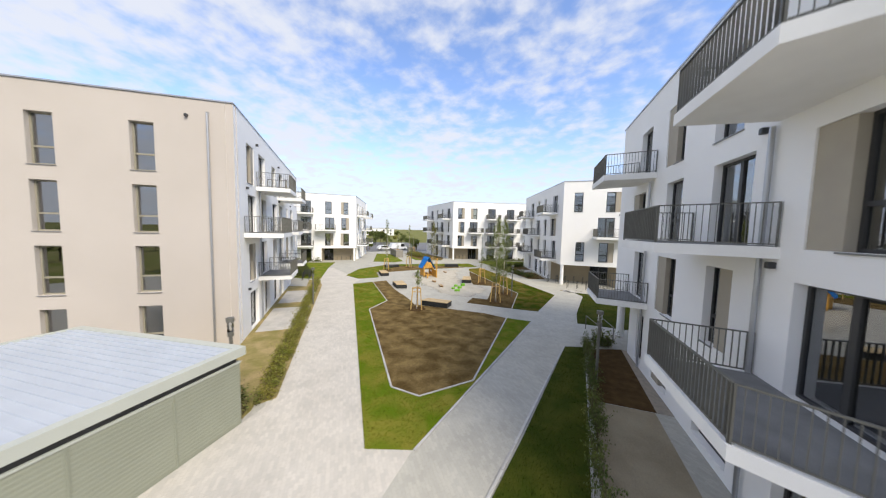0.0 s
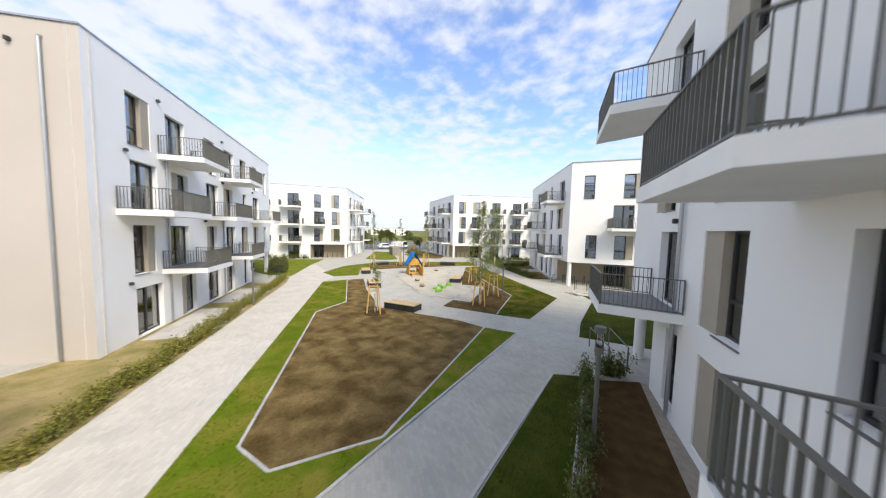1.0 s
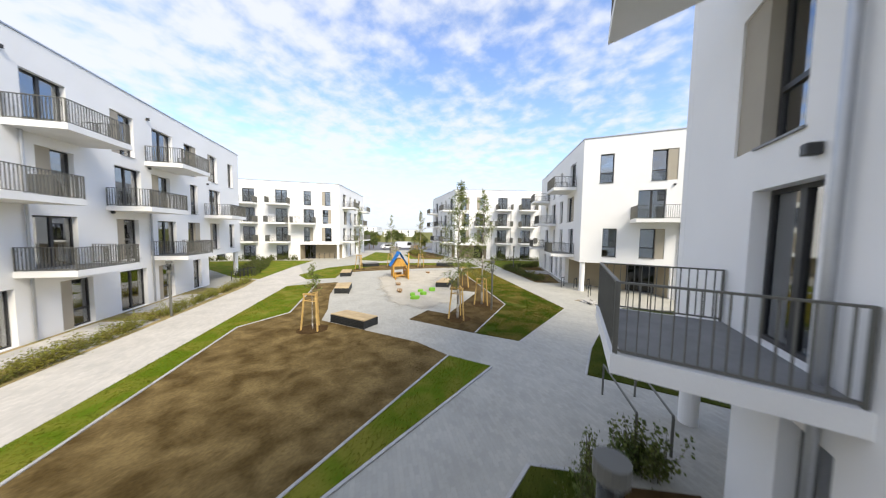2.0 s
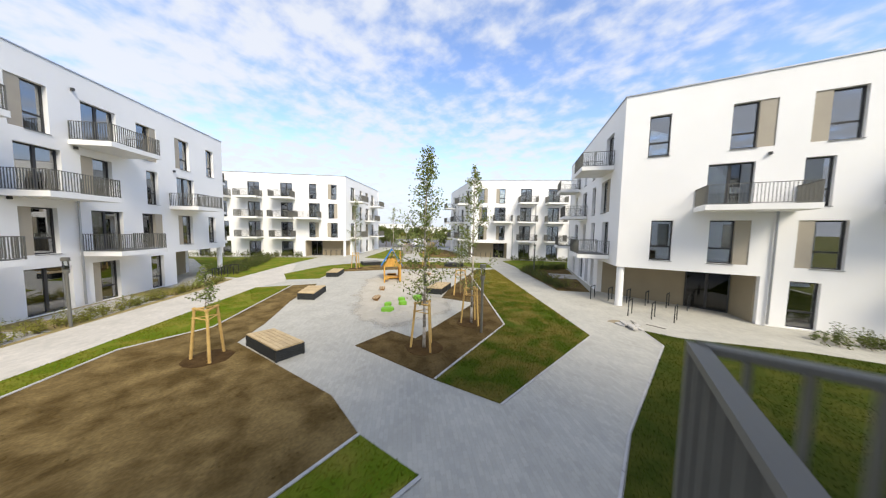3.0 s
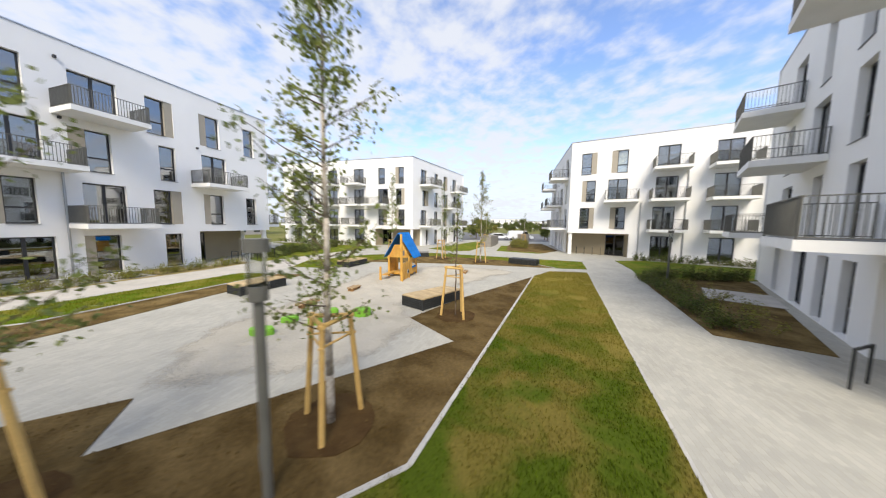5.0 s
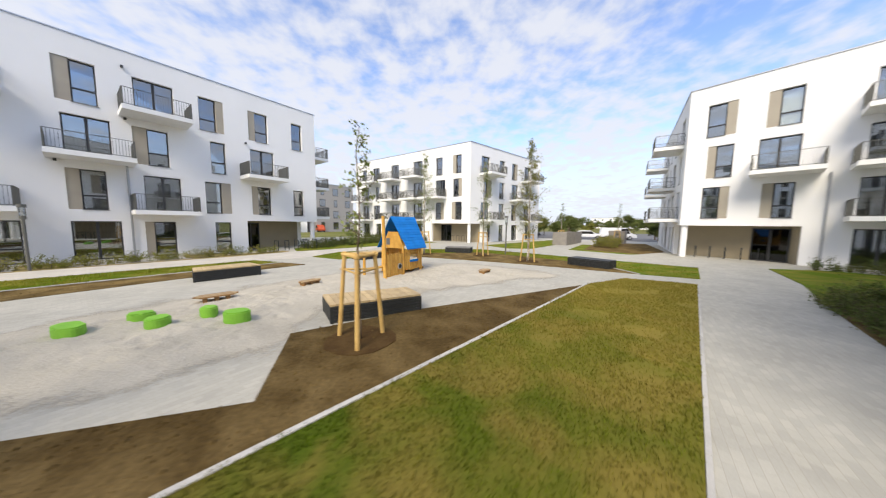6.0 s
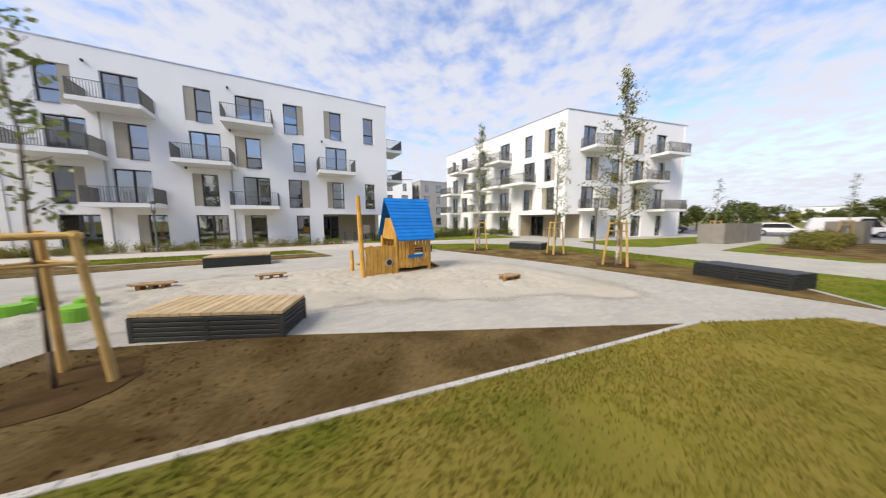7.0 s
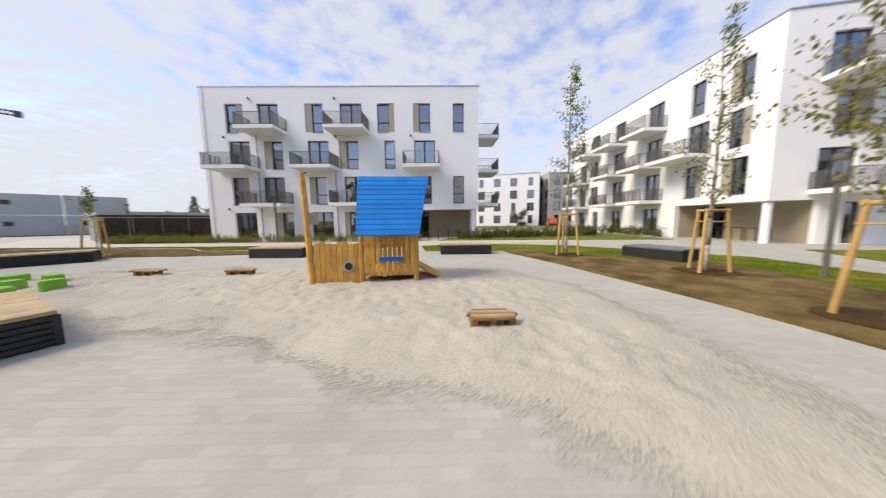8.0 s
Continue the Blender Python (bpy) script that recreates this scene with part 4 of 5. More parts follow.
part("wall", prism(G, -0.03, 1.97), M["garage_wall"], garage)
gc = sum((v2(p) for p in G), Vector((0, 0))) / 4
# the gap isn't open: its inner shade is a solid dark band
part("vent_band", prism([gc + (v2(p) - gc) * 0.985 for p in G], 1.97, 2.2), M["frame"], garage, "solid dark band for the shaded ventilation gap under the roof")
rim = bmesh.new()
go, gi = [gc + (v2(p) - gc) * 1.03 for p in G], [gc + (v2(p) - gc) * 0.97 for p in G]
for i in range(4):
    prism([go[i], go[(i + 1) % 4], gi[(i + 1) % 4], gi[i]], 2.2, 2.47, rim)
part("roof_edge", rim, M["fascia"], garage, "pale grey roof fascia")
ledge = bmesh.new()
for i in range(4):
    j = (i + 1) % 4
    prism([gc + (v2(G[i]) - gc) * 1.008, gc + (v2(G[j]) - gc) * 1.008, gc + (v2(G[j]) - gc) * 0.99, gc + (v2(G[i]) - gc) * 0.99], 1.972, 2.02, ledge)
part("ledge", ledge, M["fascia"], garage, "pale metal trim under the ventilation gap")
n_ribs = 34
for i in range(n_ribs):
    strip = bmesh.new()
    a, m0, b = i / n_ribs, (i + 0.72) / n_ribs, (i + 1) / n_ribs
    rows = [(a, 2.44), (m0, 2.44), (m0, 2.475), (b, 2.475), (b, 2.36), (a, 2.36)]
    ends = [[strip.verts.new((*gi[s].lerp(gi[3 - s], f), z)) for f, z in rows] for s in (0, 1)]
    for k in range(6):
        strip.faces.new((ends[0][k], ends[0][(k + 1) % 6], ends[1][(k + 1) % 6], ends[1][k]))
    strip.faces.new(ends[0])
    strip.faces.new(ends[1])
    part("roof_sheet", strip, M["garage_roof"], garage, "white ribbed roof sheet")
for a, b, k in ((0, 3, 5), (0, 1, 4)):
    for i in range(1, k):
        p = v2(G[a]).lerp(v2(G[b]), i / k)
        part("post", tube(bmesh.new(), (p.x, p.y, 0), (p.x, p.y, 1.97), 0.022, 0.022, 6), M["garage_wall"], garage)
    for i in range(k):
        p, q = v2(G[a]).lerp(v2(G[b]), i / k), v2(G[a]).lerp(v2(G[b]), (i + 1) / k)
        d = (q - p).normalized()
        side = Vector((-d.y, d.x))
        side = side if side.dot(p - gc) > 0 else -side
        p, q, bm = p + d * 0.03, q - d * 0.03, bmesh.new()
        rows = []
        for j in range(74):
            off = side * (0.006 if j % 4 < 2 else 0.009)
            z = 0.04 + (j + (0.45 if j % 2 else 0)) * 0.026
            rows.append([bm.verts.new((*(e + off), z)) for e in (p, q)])
        for r0, r1 in zip(rows, rows[1:]):
            bm.faces.new((r0[0], r0[1], r1[1], r1[0]))
        if b == 3:
            part("cladding_sheet", bm, M["garage_wall"], garage, "finely ribbed green-grey cladding sheet")
        else:
            # same ribbed sheet as the long side, coloured for its shade
            part("cladding_sheet", bm, M["shaded_end_sheet"], garage, "ribbed cladding coloured dark brown for the shaded, overgrown end")


# ---- benches ----
def bench(pts, name="bench", slatted=True, label="black slatted plinth bench with a timber top", top="slat"):
    """pts: the four corners of the seat, near long side first."""
    ob = thing(name, label, "bench", group="courtyard benches")
    c = sum((v2(p) for p in pts), Vector((0, 0))) / 4
    ins = [c + (v2(p) - c) * 0.97 for p in pts]
    part("core", prism([c + (v2(p) - c) * 0.9 for p in pts], 0.0, 0.38), M["black"], ob)
    for i in range(4):
        a, b = ins[i], ins[(i + 1) % 4]
        d = b - a
        ang = math.degrees(math.atan2(d.y, d.x))
        nb = max(1, round(d.length / 1.2))
        for k in range(5):
            me = cached(("lamella", round(d.length, 2)), lambda: mesh_of(cube(0, d.length, -0.03, 0.0, 0.0, 0.062, bevel=0.006), M["black"], "lamella"))
            part("lamella", me, None, ob, m=pose(a.x, a.y, 0.02 + k * 0.076, 0, 0, ang))
        for j in range(nb + 1):
            p = a + d * (j / nb)
            part("post", cube(-0.035, 0.035, -0.035, 0.035, 0.0, 0.39), M["black"], ob, m=pose(p.x, p.y, 0, 0, 0, ang))
    if slatted:
        p = [v2(x) for x in pts]
        n = max(4, round((p[1] - p[0]).length / 0.15))
        for i in range(n):
            a, b = (i + 0.05) / n, (i + 0.95) / n
            q = [p[0].lerp(p[1], a), p[0].lerp(p[1], b), p[3].lerp(p[2], b), p[3].lerp(p[2], a)]
            part("slat", prism(q, 0.4, 0.45), M[top], ob)
    else:
        part("top", prism(pts, 0.4, 0.45), M["black"], ob)
    return ob


bench([(-8.47, 30.65), (-9.28, 32.78), (-10.13, 32.4), (-9.45, 30.2)])
bench([(-6.7, 19.78), (-6.72, 20.68), (-8.83, 20.5), (-8.95, 19.6)])
bench([(-13.42, 24.35), (-15.0, 25.95), (-15.75, 25.1), (-14.25, 23.75)])
bench([(-19.6, 29.6), (-21.2, 31.15), (-21.9, 30.45), (-20.25, 28.85)])
bench([(-24.1, 35.5), (-23.3, 37.4), (-24.5, 37.9), (-25.2, 35.9)], label="black slatted plinth bench with a weathered grey top", top="slat_grey")
bench([(-17.0, 41.85), (-15.05, 42.97), (-15.5, 43.75), (-17.5, 42.75)], slatted=False, label="black slatted plinth bench with a black top")


# ---- trees ----
def leaf_cloud(spots, size, seed):
    """Small folded leaves at the spots."""
    rng = random.Random(seed)
    verts, faces = [], []
    for p, spread in spots:
        for _ in range(4):
            c = p + Vector((rng.gauss(0, spread), rng.gauss(0, spread), rng.gauss(0, spread)))
            a = Vector((rng.uniform(-1, 1), rng.uniform(-1, 1), rng.uniform(-1.2, 0.4))).normalized()
            b = a.orthogonal().normalized()
            b.rotate(Matrix.Rotation(rng.uniform(0, 6.28), 3, a))
            s = size * rng.uniform(0.6, 1.3)
            k = len(verts)
            verts += [c, c + a * s * 0.5 + b * s * 0.32, c + a * s, c + a * s * 0.5 - b * s * 0.32]
            faces += [(k, k + 1, k + 2), (k, k + 2, k + 3)]
    me = bpy.data.meshes.new("crown")
    me.from_pydata(verts, [], faces)
    return me


def tree(x, y, height, crown_from, width, seed, leaf="leaf", density=1.0, stakes=True, bark="bark", lean=0.0, turn=None, label="young staked birch with a slender airy crown"):
    rng = random.Random(seed)
    ob = thing("tree", label, "tree", pose(x, y, 0), group="courtyard trees")
    trunk = bmesh.new()
    pts = [Vector((0, 0, 0))]
    k, thick = 9, (0.008 if bark == "bark" else 0.0045) * height
    for i in range(1, k + 1):
        f = i / k
        pts.append(Vector((rng.gauss(0, 0.03) * f + lean * f, rng.gauss(0, 0.03) * f, height * f)))
    for i in range(k):
        tube(trunk, pts[i], pts[i + 1], thick * (1 - i / k) + 0.008, thick * (1 - (i + 1) / k) + 0.008, 7)
    part("trunk", trunk, M[bark], ob, smooth=True)
    limbs, spots = bmesh.new(), []
    n = int(30 * density * max(0.7, height / 6))
    for i in range(n):
        f = crown_from + (1 - crown_from) * (i + rng.random()) / n
        base = pts[0].lerp(pts[-1], f)
        prof = (1 - f) ** 0.75 * (0.55 + 0.45 * min(1, (f - crown_from) * 6 + 0.3))
        reach = max(0.12, width * prof * rng.uniform(0.6, 1.25))
        ang = rng.uniform(0, 6.28)
        tip = base + Vector((math.cos(ang) * reach, math.sin(ang) * reach, reach * rng.uniform(0.35, 0.9)))
        mid = base.lerp(tip, 0.5) + Vector((0, 0, -0.05 * reach))
        tube(limbs, base, mid, 0.012, 0.008, 4)
        tube(limbs, mid, tip, 0.008, 0.003, 4)
        for j in range(int(9 * density)):
            q = rng.uniform(0.3, 1.08)
            spots.append((base.lerp(tip, q) + Vector((0, 0, -rng.random() * 0.12)), 0.07 + 0.03 * reach))
    part("branching", limbs, M["twig"], ob)["kind"] = "stuff"
    me = leaf_cloud(spots, 0.085, seed)
    me.materials.append(M[leaf])
    part("crown", me, None, ob)
    if stakes:
        stake_frame(x, y, seed, turn=turn)
        ring = prism([(0.7 * math.cos(a * 0.4488) * rng.uniform(0.9, 1.08), 0.7 * math.sin(a * 0.4488) * rng.uniform(0.9, 1.08)) for a in range(14)], 0.02, 0.034)
        tagged(part("mulch_ring", ring, M["mulch"], m=pose(x, y, 0)), "dark round watering ring of mulch at the tree", "mulch")
    return ob


def stake_frame(x, y, seed, height=1.76, turn=None):
    rng = random.Random(seed + 99)
    ob = thing("tree_stakes", "three round pine stakes with cross rails round a young tree", "tree stakes", pose(x, y, 0, 0, 0, rng.uniform(0, 120) if turn is None else turn), group="tree stakes")
    tops = []
    for i in range(3):
        a = i * 2.0944
        lo, hi = Vector((0.5 * math.cos(a), 0.5 * math.sin(a), 0)), Vector((0.33 * math.cos(a), 0.33 * math.sin(a), height))
        tops.append((lo, hi))
        part("stake", tube(bmesh.new(), lo, hi, 0.045, 0.04, 10), M["stake"], ob, smooth=False)
    for i in range(3):
        a, b = tops[i], tops[(i + 1) % 3]
        for f, r in ((0.97, 0.035), (0.8, 0.018)):
            p, q = a[0].lerp(a[1], f), b[0].lerp(b[1], f)
            e = (q - p).normalized() * 0.06
            part("cross_rail", tube(bmesh.new(), p - e, q + e, r, r, 8), M["stake"], ob)
    return ob


tree(-8.73, 18.46, 3.1, 0.6, 0.75, 11, "leaf", 0.8, label="small staked tree with a short round crown")
tree(-3.80, 23.75, 7.3, 0.22, 1.6, 12, "leaf", 1.8)
tree(-3.90, 27.2, 7.3, 0.2, 1.45, 13, "leaf", 1.6, turn=102)
tree(-7.5, 31.48, 4.1, 0.45, 0.75, 14, "leaf", 0.62, bark="twig", label="small staked tree with few leaves")
tree(-18.4, 40.0, 7.4, 0.2, 1.5, 15, "leaf_yellow", 1.5)
tree(-21.75, 38.0, 6.8, 0.25, 1.2, 16, "leaf", 1.0)
tree(-22.95, 33.7, 7.5, 0.3, 1.2, 17, "leaf", 1.2)
tree(-32.75, 50.8, 5.0, 0.35, 1.0, 19, "leaf", 0.7)
tree(-33.85, 59.3, 5.2, 0.35, 1.1, 20, "leaf", 0.7)


# ---- playground ----
def play_house():
    ang = math.degrees(math.atan2(33.05 - 31.46, -15.44 + 13.5))
    ob = thing("play_house", "robinia play house with a blue board roof and porch", "play house", pose(-13.5, 31.5, 0, 0, 0, ang) @ Matrix.Diagonal((1, -1, 1, 1)))
    # local x runs along the long front, +y away from the benches side
    L, W, x1 = 2.45, 1.25, 1.15

    def post(x, y, h, r=0.07, lean=0.0):
        part("post", tube(bmesh.new(), (x, y, -0.02), (x + lean, y, h), r, r * 0.8, 10), M["robinia"], ob)

    post(0.0, 0.0, 2.62, 0.08, -0.1)
    post(0.0, -W, 0.8, 0.07)
    for x in (x1, L):
        for y in (0.0, -W):
            post(x, y, 1.3)
    bw = 0.13
    for y0 in (0.02, -W - 0.05):
        for i in range(8 if y0 > 0 else 0):
            h = 1.02 + 0.03 * math.sin(i * 1.7)
            part("board", cube(0.08 + i * bw, 0.08 + i * bw + bw - 0.012, y0 - 0.02, y0 + 0.02, 0.05, h, bevel=0.006), M["robinia"], ob)
        for i in range(9):
            x = x1 + 0.08 + i * 0.135
            z0 = 0.22 + 0.04 * math.cos(i)
            if 3 <= i <= 6 and y0 > 0:
                part("board", cube(x, x + 0.1, y0 - 0.02, y0 + 0.02, z0, 0.62, bevel=0.006), M["robinia"], ob)
                part("board", cube(x, x + 0.1, y0 - 0.02, y0 + 0.02, 0.98, 1.16, bevel=0.006), M["robinia"], ob)
            else:
                part("board", cube(x, x + 0.105, y0 - 0.02, y0 + 0.02, z0, 1.16, bevel=0.006), M["robinia"], ob)
    part("window_box", cube(x1 + 0.42, x1 + 1.0, 0.035, 0.09, 0.56, 0.66), M["blue"], ob, "blue board under the window")
    for z in (0.72, 0.8, 0.88):
        part("window_bar", cube(x1 + 0.46, x1 + 0.96, 0.025, 0.045, z, z + 0.025), M["robinia"], ob)
    for y in (0.0, -W):
        part("wall_rail", cube(x1, L, y - 0.045, y - 0.022, 0.9, 0.98), M["robinia"], ob)
    part("floor", cube(x1, L, -W, 0, 0.2, 0.25), M["robinia"], ob)
    part("seat_board", cube(0.1, x1, -W + 0.05, -W + 0.35, 0.3, 0.35), M["robinia"], ob)
    # porthole
    bm = bmesh.new()
    bmesh.ops.create_cone(bm, cap_ends=True, segments=18, radius1=0.13, radius2=0.13, depth=0.03, matrix=pose(0.86, 0.05, 0.46, 90, 0, 0))
    part("porthole", bm, M["kerb"], ob, "pale ring of the porthole")
    bm = bmesh.new()
    bmesh.ops.create_cone(bm, cap_ends=True, segments=18, radius1=0.09, radius2=0.09, depth=0.03, matrix=pose(0.86, 0.062, 0.46, 90, 0, 0))
    part("porthole_glass", bm, M["black"], ob, "black porthole opening")
    # roof: two leaning board planes meeting at the ridge
    ridge, eave, z_r, z_e = -W / 2, 0.3, 2.62, 1.17
    n = 12
    for side in (1, -1):
        for i in range(n):
            f0, f1 = i / n, (i + 1.12) / n
            y0 = ridge + side * (W / 2 + eave) * f0
            y1 = ridge + side * (W / 2 + eave) * f1
            za, zb = z_r + (z_e - z_r) * f0, z_r + (z_e - z_r) * f1
            e0, e1, g0, g1 = 0.15 - 0.1 * f0, 0.15 - 0.1 * f1, 0.34 - 0.26 * f0, 0.34 - 0.26 * f1
            bm = bmesh.new()
            v = [bm.verts.new(c) for c in (
                (x1 - e0, y0, za), (L + g0, y0, za), (L + g1, y1, zb + 0.02), (x1 - e1, y1, zb + 0.02),
                (x1 - e0, y0, za + 0.03), (L + g0, y0, za + 0.03), (L + g1, y1, zb + 0.055), (x1 - e1, y1, zb + 0.055))]
            for f in ((0, 1, 2, 3), (4, 5, 6, 7), (0, 1, 5, 4), (1, 2, 6, 5), (2, 3, 7, 6), (3, 0, 4, 7)):
                bm.faces.new([v[k] for k in f])
            part("roof_board", bm, M["blue"], ob)
    for x in (x1 + 0.03, L - 0.03):
        gb = bmesh.new()
        v = [gb.verts.new(c) for c in ((x - 0.02, 0.05, 1.2), (x - 0.02, -W - 0.05, 1.2), (x - 0.02, ridge - 0.28, 1.95), (x - 0.02, ridge + 0.28, 1.95),
                                      (x + 0.02, 0.05, 1.2), (x + 0.02, -W - 0.05, 1.2), (x + 0.02, ridge - 0.28, 1.95), (x + 0.02, ridge + 0.28, 1.95))]
        for f in ((0, 1, 2, 3), (4, 5, 6, 7), (0, 1, 5, 4), (1, 2, 6, 5), (2, 3, 7, 6), (3, 0, 4, 7)):
            gb.faces.new([v[k] for k in f])
        part("gable_board", gb, M["robinia"], ob)
    # ramp
    bm = bmesh.new()
    box(bm, 0, 0.85, -0.75, 0.05, -0.025, 0.025)
    part("ramp", bm, M["robinia"], ob, m=pose(L + 0.02, -0.25, 0.4, 0, 30, 0))
    part("sign", cube(0.02, 0.22, 0.05, 0.07, 1.45, 1.72), M["screen"], ob, "grey notice board on the post")


play_house()


def stump(x, y, rx, ry, h, turn):
    bm = bmesh.new()
    pts = []
    for i in range(24):
        a = 2 * math.pi * i / 24
        pts.append((rx * math.cos(a) * (1 + 0.1 * math.cos(2 * a)), ry * math.sin(a)))
    prism(pts, 0, h, bm)
    top = [e for e in bm.edges if all(v.co.z > h - 0.01 for v in e.verts)]
    bmesh.ops.bevel(bm, geom=top, offset=0.03, segments=2, affect="EDGES")
    tagged(part("stepping_stump", bm, M["green"], m=pose(x, y, 0.0, 0, 0, turn)), "bright green rubber stepping block on sand", "stepping block", "stepping blocks")


for x, y, rx, ry, h, tr in ((-8.25, 25.75, 0.36, 0.24, 0.3, 60), (-8.98, 26.4, 0.26, 0.2, 0.3, 100), (-8.52, 27.1, 0.25, 0.24, 0.33, 20), (-9.2, 27.65, 0.22, 0.2, 0.33, 50), (-8.72, 28.55, 0.3, 0.26, 0.37, 80)):
    stump(x, y, rx * 0.88, ry * 0.88, h * 0.85, tr)


def play_seat(x, y, turn, size):
    ob = thing("balance_board", "low red-brown wooden balance board on short feet", "balance board", pose(x, y, 0.05, 0, 0, turn), group="balance boards")
    n = 5
    for i in range(n):
        y0 = -0.2 + i * 0.08
        bm = bmesh.new()
        k = size * (1 - 0.25 * abs(i - 2) / 2)
        prism([(-k, y0), (k, y0), (k * 0.96, y0 + 0.07), (-k * 0.96, y0 + 0.07)], 0.13, 0.165, bm)
        part("board", bm, M["slat" if i % 2 else "orange_wood"], ob)
    for sx in (-0.26, 0.0, 0.26):
        part("foot", cube(sx - 0.05, sx + 0.05, -0.15, 0.13, -0.05, 0.13, bevel=0.01), M["orange_wood"], ob)


play_seat(-10.65, 26.9, 128, 0.52)
play_seat(-12.5, 28.85, 140, 0.42)
play_seat(-14.35, 36.0, 138, 0.36)


# ---- lamps, hoops, heap ----
def path_lamp(x, y, h=3.0, label="dark grey post lamp with a clear cylinder head"):
    ob = thing("path_lamp", label, "street lamp", pose(x, y, 0), group="path lamps")
    part("pole", tube(bmesh.new(), (0, 0, -0.02), (0, 0, h - 0.62), 0.055, 0.055, 12), M["rail"], ob)
    part("service_door", cube(-0.03, 0.03, -0.062, -0.05, 0.4, 0.7), M["rail"], ob)
    part("lamp_base", tube(bmesh.new(), (0, 0, h - 0.66), (0, 0, h - 0.5), 0.1, 0.1, 14), M["rail"], ob)
    part("lamp_cover", tube(bmesh.new(), (0, 0, h - 0.5), (0, 0, h - 0.14), 0.095, 0.095, 14), M["lamp_glass"], ob, "clear lamp cylinder")
    part("lamp_cap", tube(bmesh.new(), (0, 0, h - 0.14), (0, 0, h), 0.13, 0.13, 16), M["rail"], ob)


for x, y, h in ((-8.79, 5.65, 3.0), (-16.6, 15.45, 3.0), (3.2, 13.3, 3.0), (-2.92, 26.46, 3.0), (-22.6, 40.1, 3.0), (-7.5, 45.5, 3.0)):
    path_lamp(x, y, h)


def hoop(x, y, turn):
    ob = thing("bicycle_stand", "dark steel bicycle hoop in the paving", "bicycle stand", pose(x, y, 0, 0, 0, turn), group="bicycle stands")
    for sx in (-0.35, 0.35):
        part("leg", cube(sx - 0.025, sx + 0.025, -0.02, 0.02, -0.02, 0.8), M["black"], ob)
    part("top_bar", cube(-0.375, 0.375, -0.02, 0.02, 0.8, 0.85), M["black"], ob)


hoop_dir = 80
for x, y in ((-0.38, 36.9), (0.62, 37.05), (1.6, 37.2), (2.55, 37.35), (3.55, 37.5), (4.5, 37.65), (1.9, 34.1), (2.9, 34.2), (3.8, 34.3)):
    hoop(x, y, hoop_dir)
uB = (v2(B1) - v2(B0)).normalized()
oB = Vector((-uB.y, uB.x))
for i in range(6):
    p = v2(B0) + uB * (0.9 + i * 0.8) - oB * 1.2
    hoop(p.x, p.y, math.degrees(math.atan2(oB.y, oB.x)))
uC = (v2(C1) - v2(C0)).normalized()
oC = Vector((-uC.y, uC.x))
for i in range(5):
    p = v2(C0) + uC * (0.9 + i * 0.8) + oC * 1.0
    hoop(p.x, p.y, math.degrees(math.atan2(oC.y, oC.x)))
uA = (v2(A0) - v2(A1)).normalized()
oA = Vector((-uA.y, uA.x))
for i in range(5):
    p = v2(A1) + uA * (1.0 + i * 0.8) + oA * 1.3
    hoop(p.x, p.y, math.degrees(math.atan2(oA.y, oA.x)))


def entrance_rail(x0, y0, x1, y1):
    ob = thing("entrance_handrail", "low dark steel handrail beside the entrance", "handrail", group="handrails")
    for x, y in ((x0, y0), (x1, y1)):
        part("post", cube(x - 0.025, x + 0.025, y - 0.025, y + 0.025, -0.02, 0.9), M["rail"], ob)
    part("rail", tube(bmesh.new(), (x0, y0, 0.9), (x1, y1, 0.9), 0.025, 0.025, 8), M["rail"], ob)


entrance_rail(3.75, 17.9, 3.1, 20.0)
entrance_rail(4.4, 18.2, 3.9, 20.4)

heap = thing("stone_heap", "loose pile of grey paving stones and boards on spilt sand", "heap")
rng = random.Random(77)
spill = bmesh.new()
rim = [spill.verts.new((1.75 + 0.75 * rng.uniform(0.75, 1.1) * math.cos(i * 0.449), 32.15 + 0.42 * rng.uniform(0.7, 1.1) * math.sin(i * 0.449), 0.004)) for i in range(14)]
crest = spill.verts.new((1.75, 32.15, 0.035))
for i in range(14):
    spill.faces.new((rim[i], rim[(i + 1) % 14], crest))
part("spilt_sand", spill, M["earth"], heap, "patch of spilt tan sand")
for i in range(6):
    a = 125 + rng.gauss(0, 14)
    part("paving_stone", cube(-0.24, 0.24, -0.1, 0.1, 0, 0.08, bevel=0.008), M["slab"], heap, m=pose(2.2 + rng.gauss(0, 0.22), 31.75 + rng.gauss(0, 0.18), (i % 2) * 0.08, rng.gauss(0, 2), rng.gauss(0, 2), a))
for i in range(5):
    a = 125 + rng.gauss(0, 18)
    part("board", cube(-rng.uniform(0.2, 0.45), rng.uniform(0.2, 0.4), -0.035, 0.035, 0, 0.025, bevel=0.004), M["screen"], heap, m=pose(2.3 + rng.gauss(0, 0.35), 32.35 + rng.gauss(0, 0.25), 0.005 + i * 0.004, 0, rng.gauss(0, 1.5), a))


# ---- shrubs and hedges ----
def shrubs(name, label, line, width, height, count, seed, leaf="leaf_dark", per=14, size=0.06):
    """Young plants along a line: stems with leaf tufts, too many to count."""
    rng = random.Random(seed)
    line = [v2(p) for p in line]
    lens = [(b - a).length for a, b in zip(line, line[1:])]
    spots = []
    stems = bmesh.new()
    for _ in range(count):
        r = rng.uniform(0, sum(lens))
        for a, b, ln in zip(line, line[1:], lens):
            if r <= ln:
                break
            r -= ln
        d = (b - a).normalized()
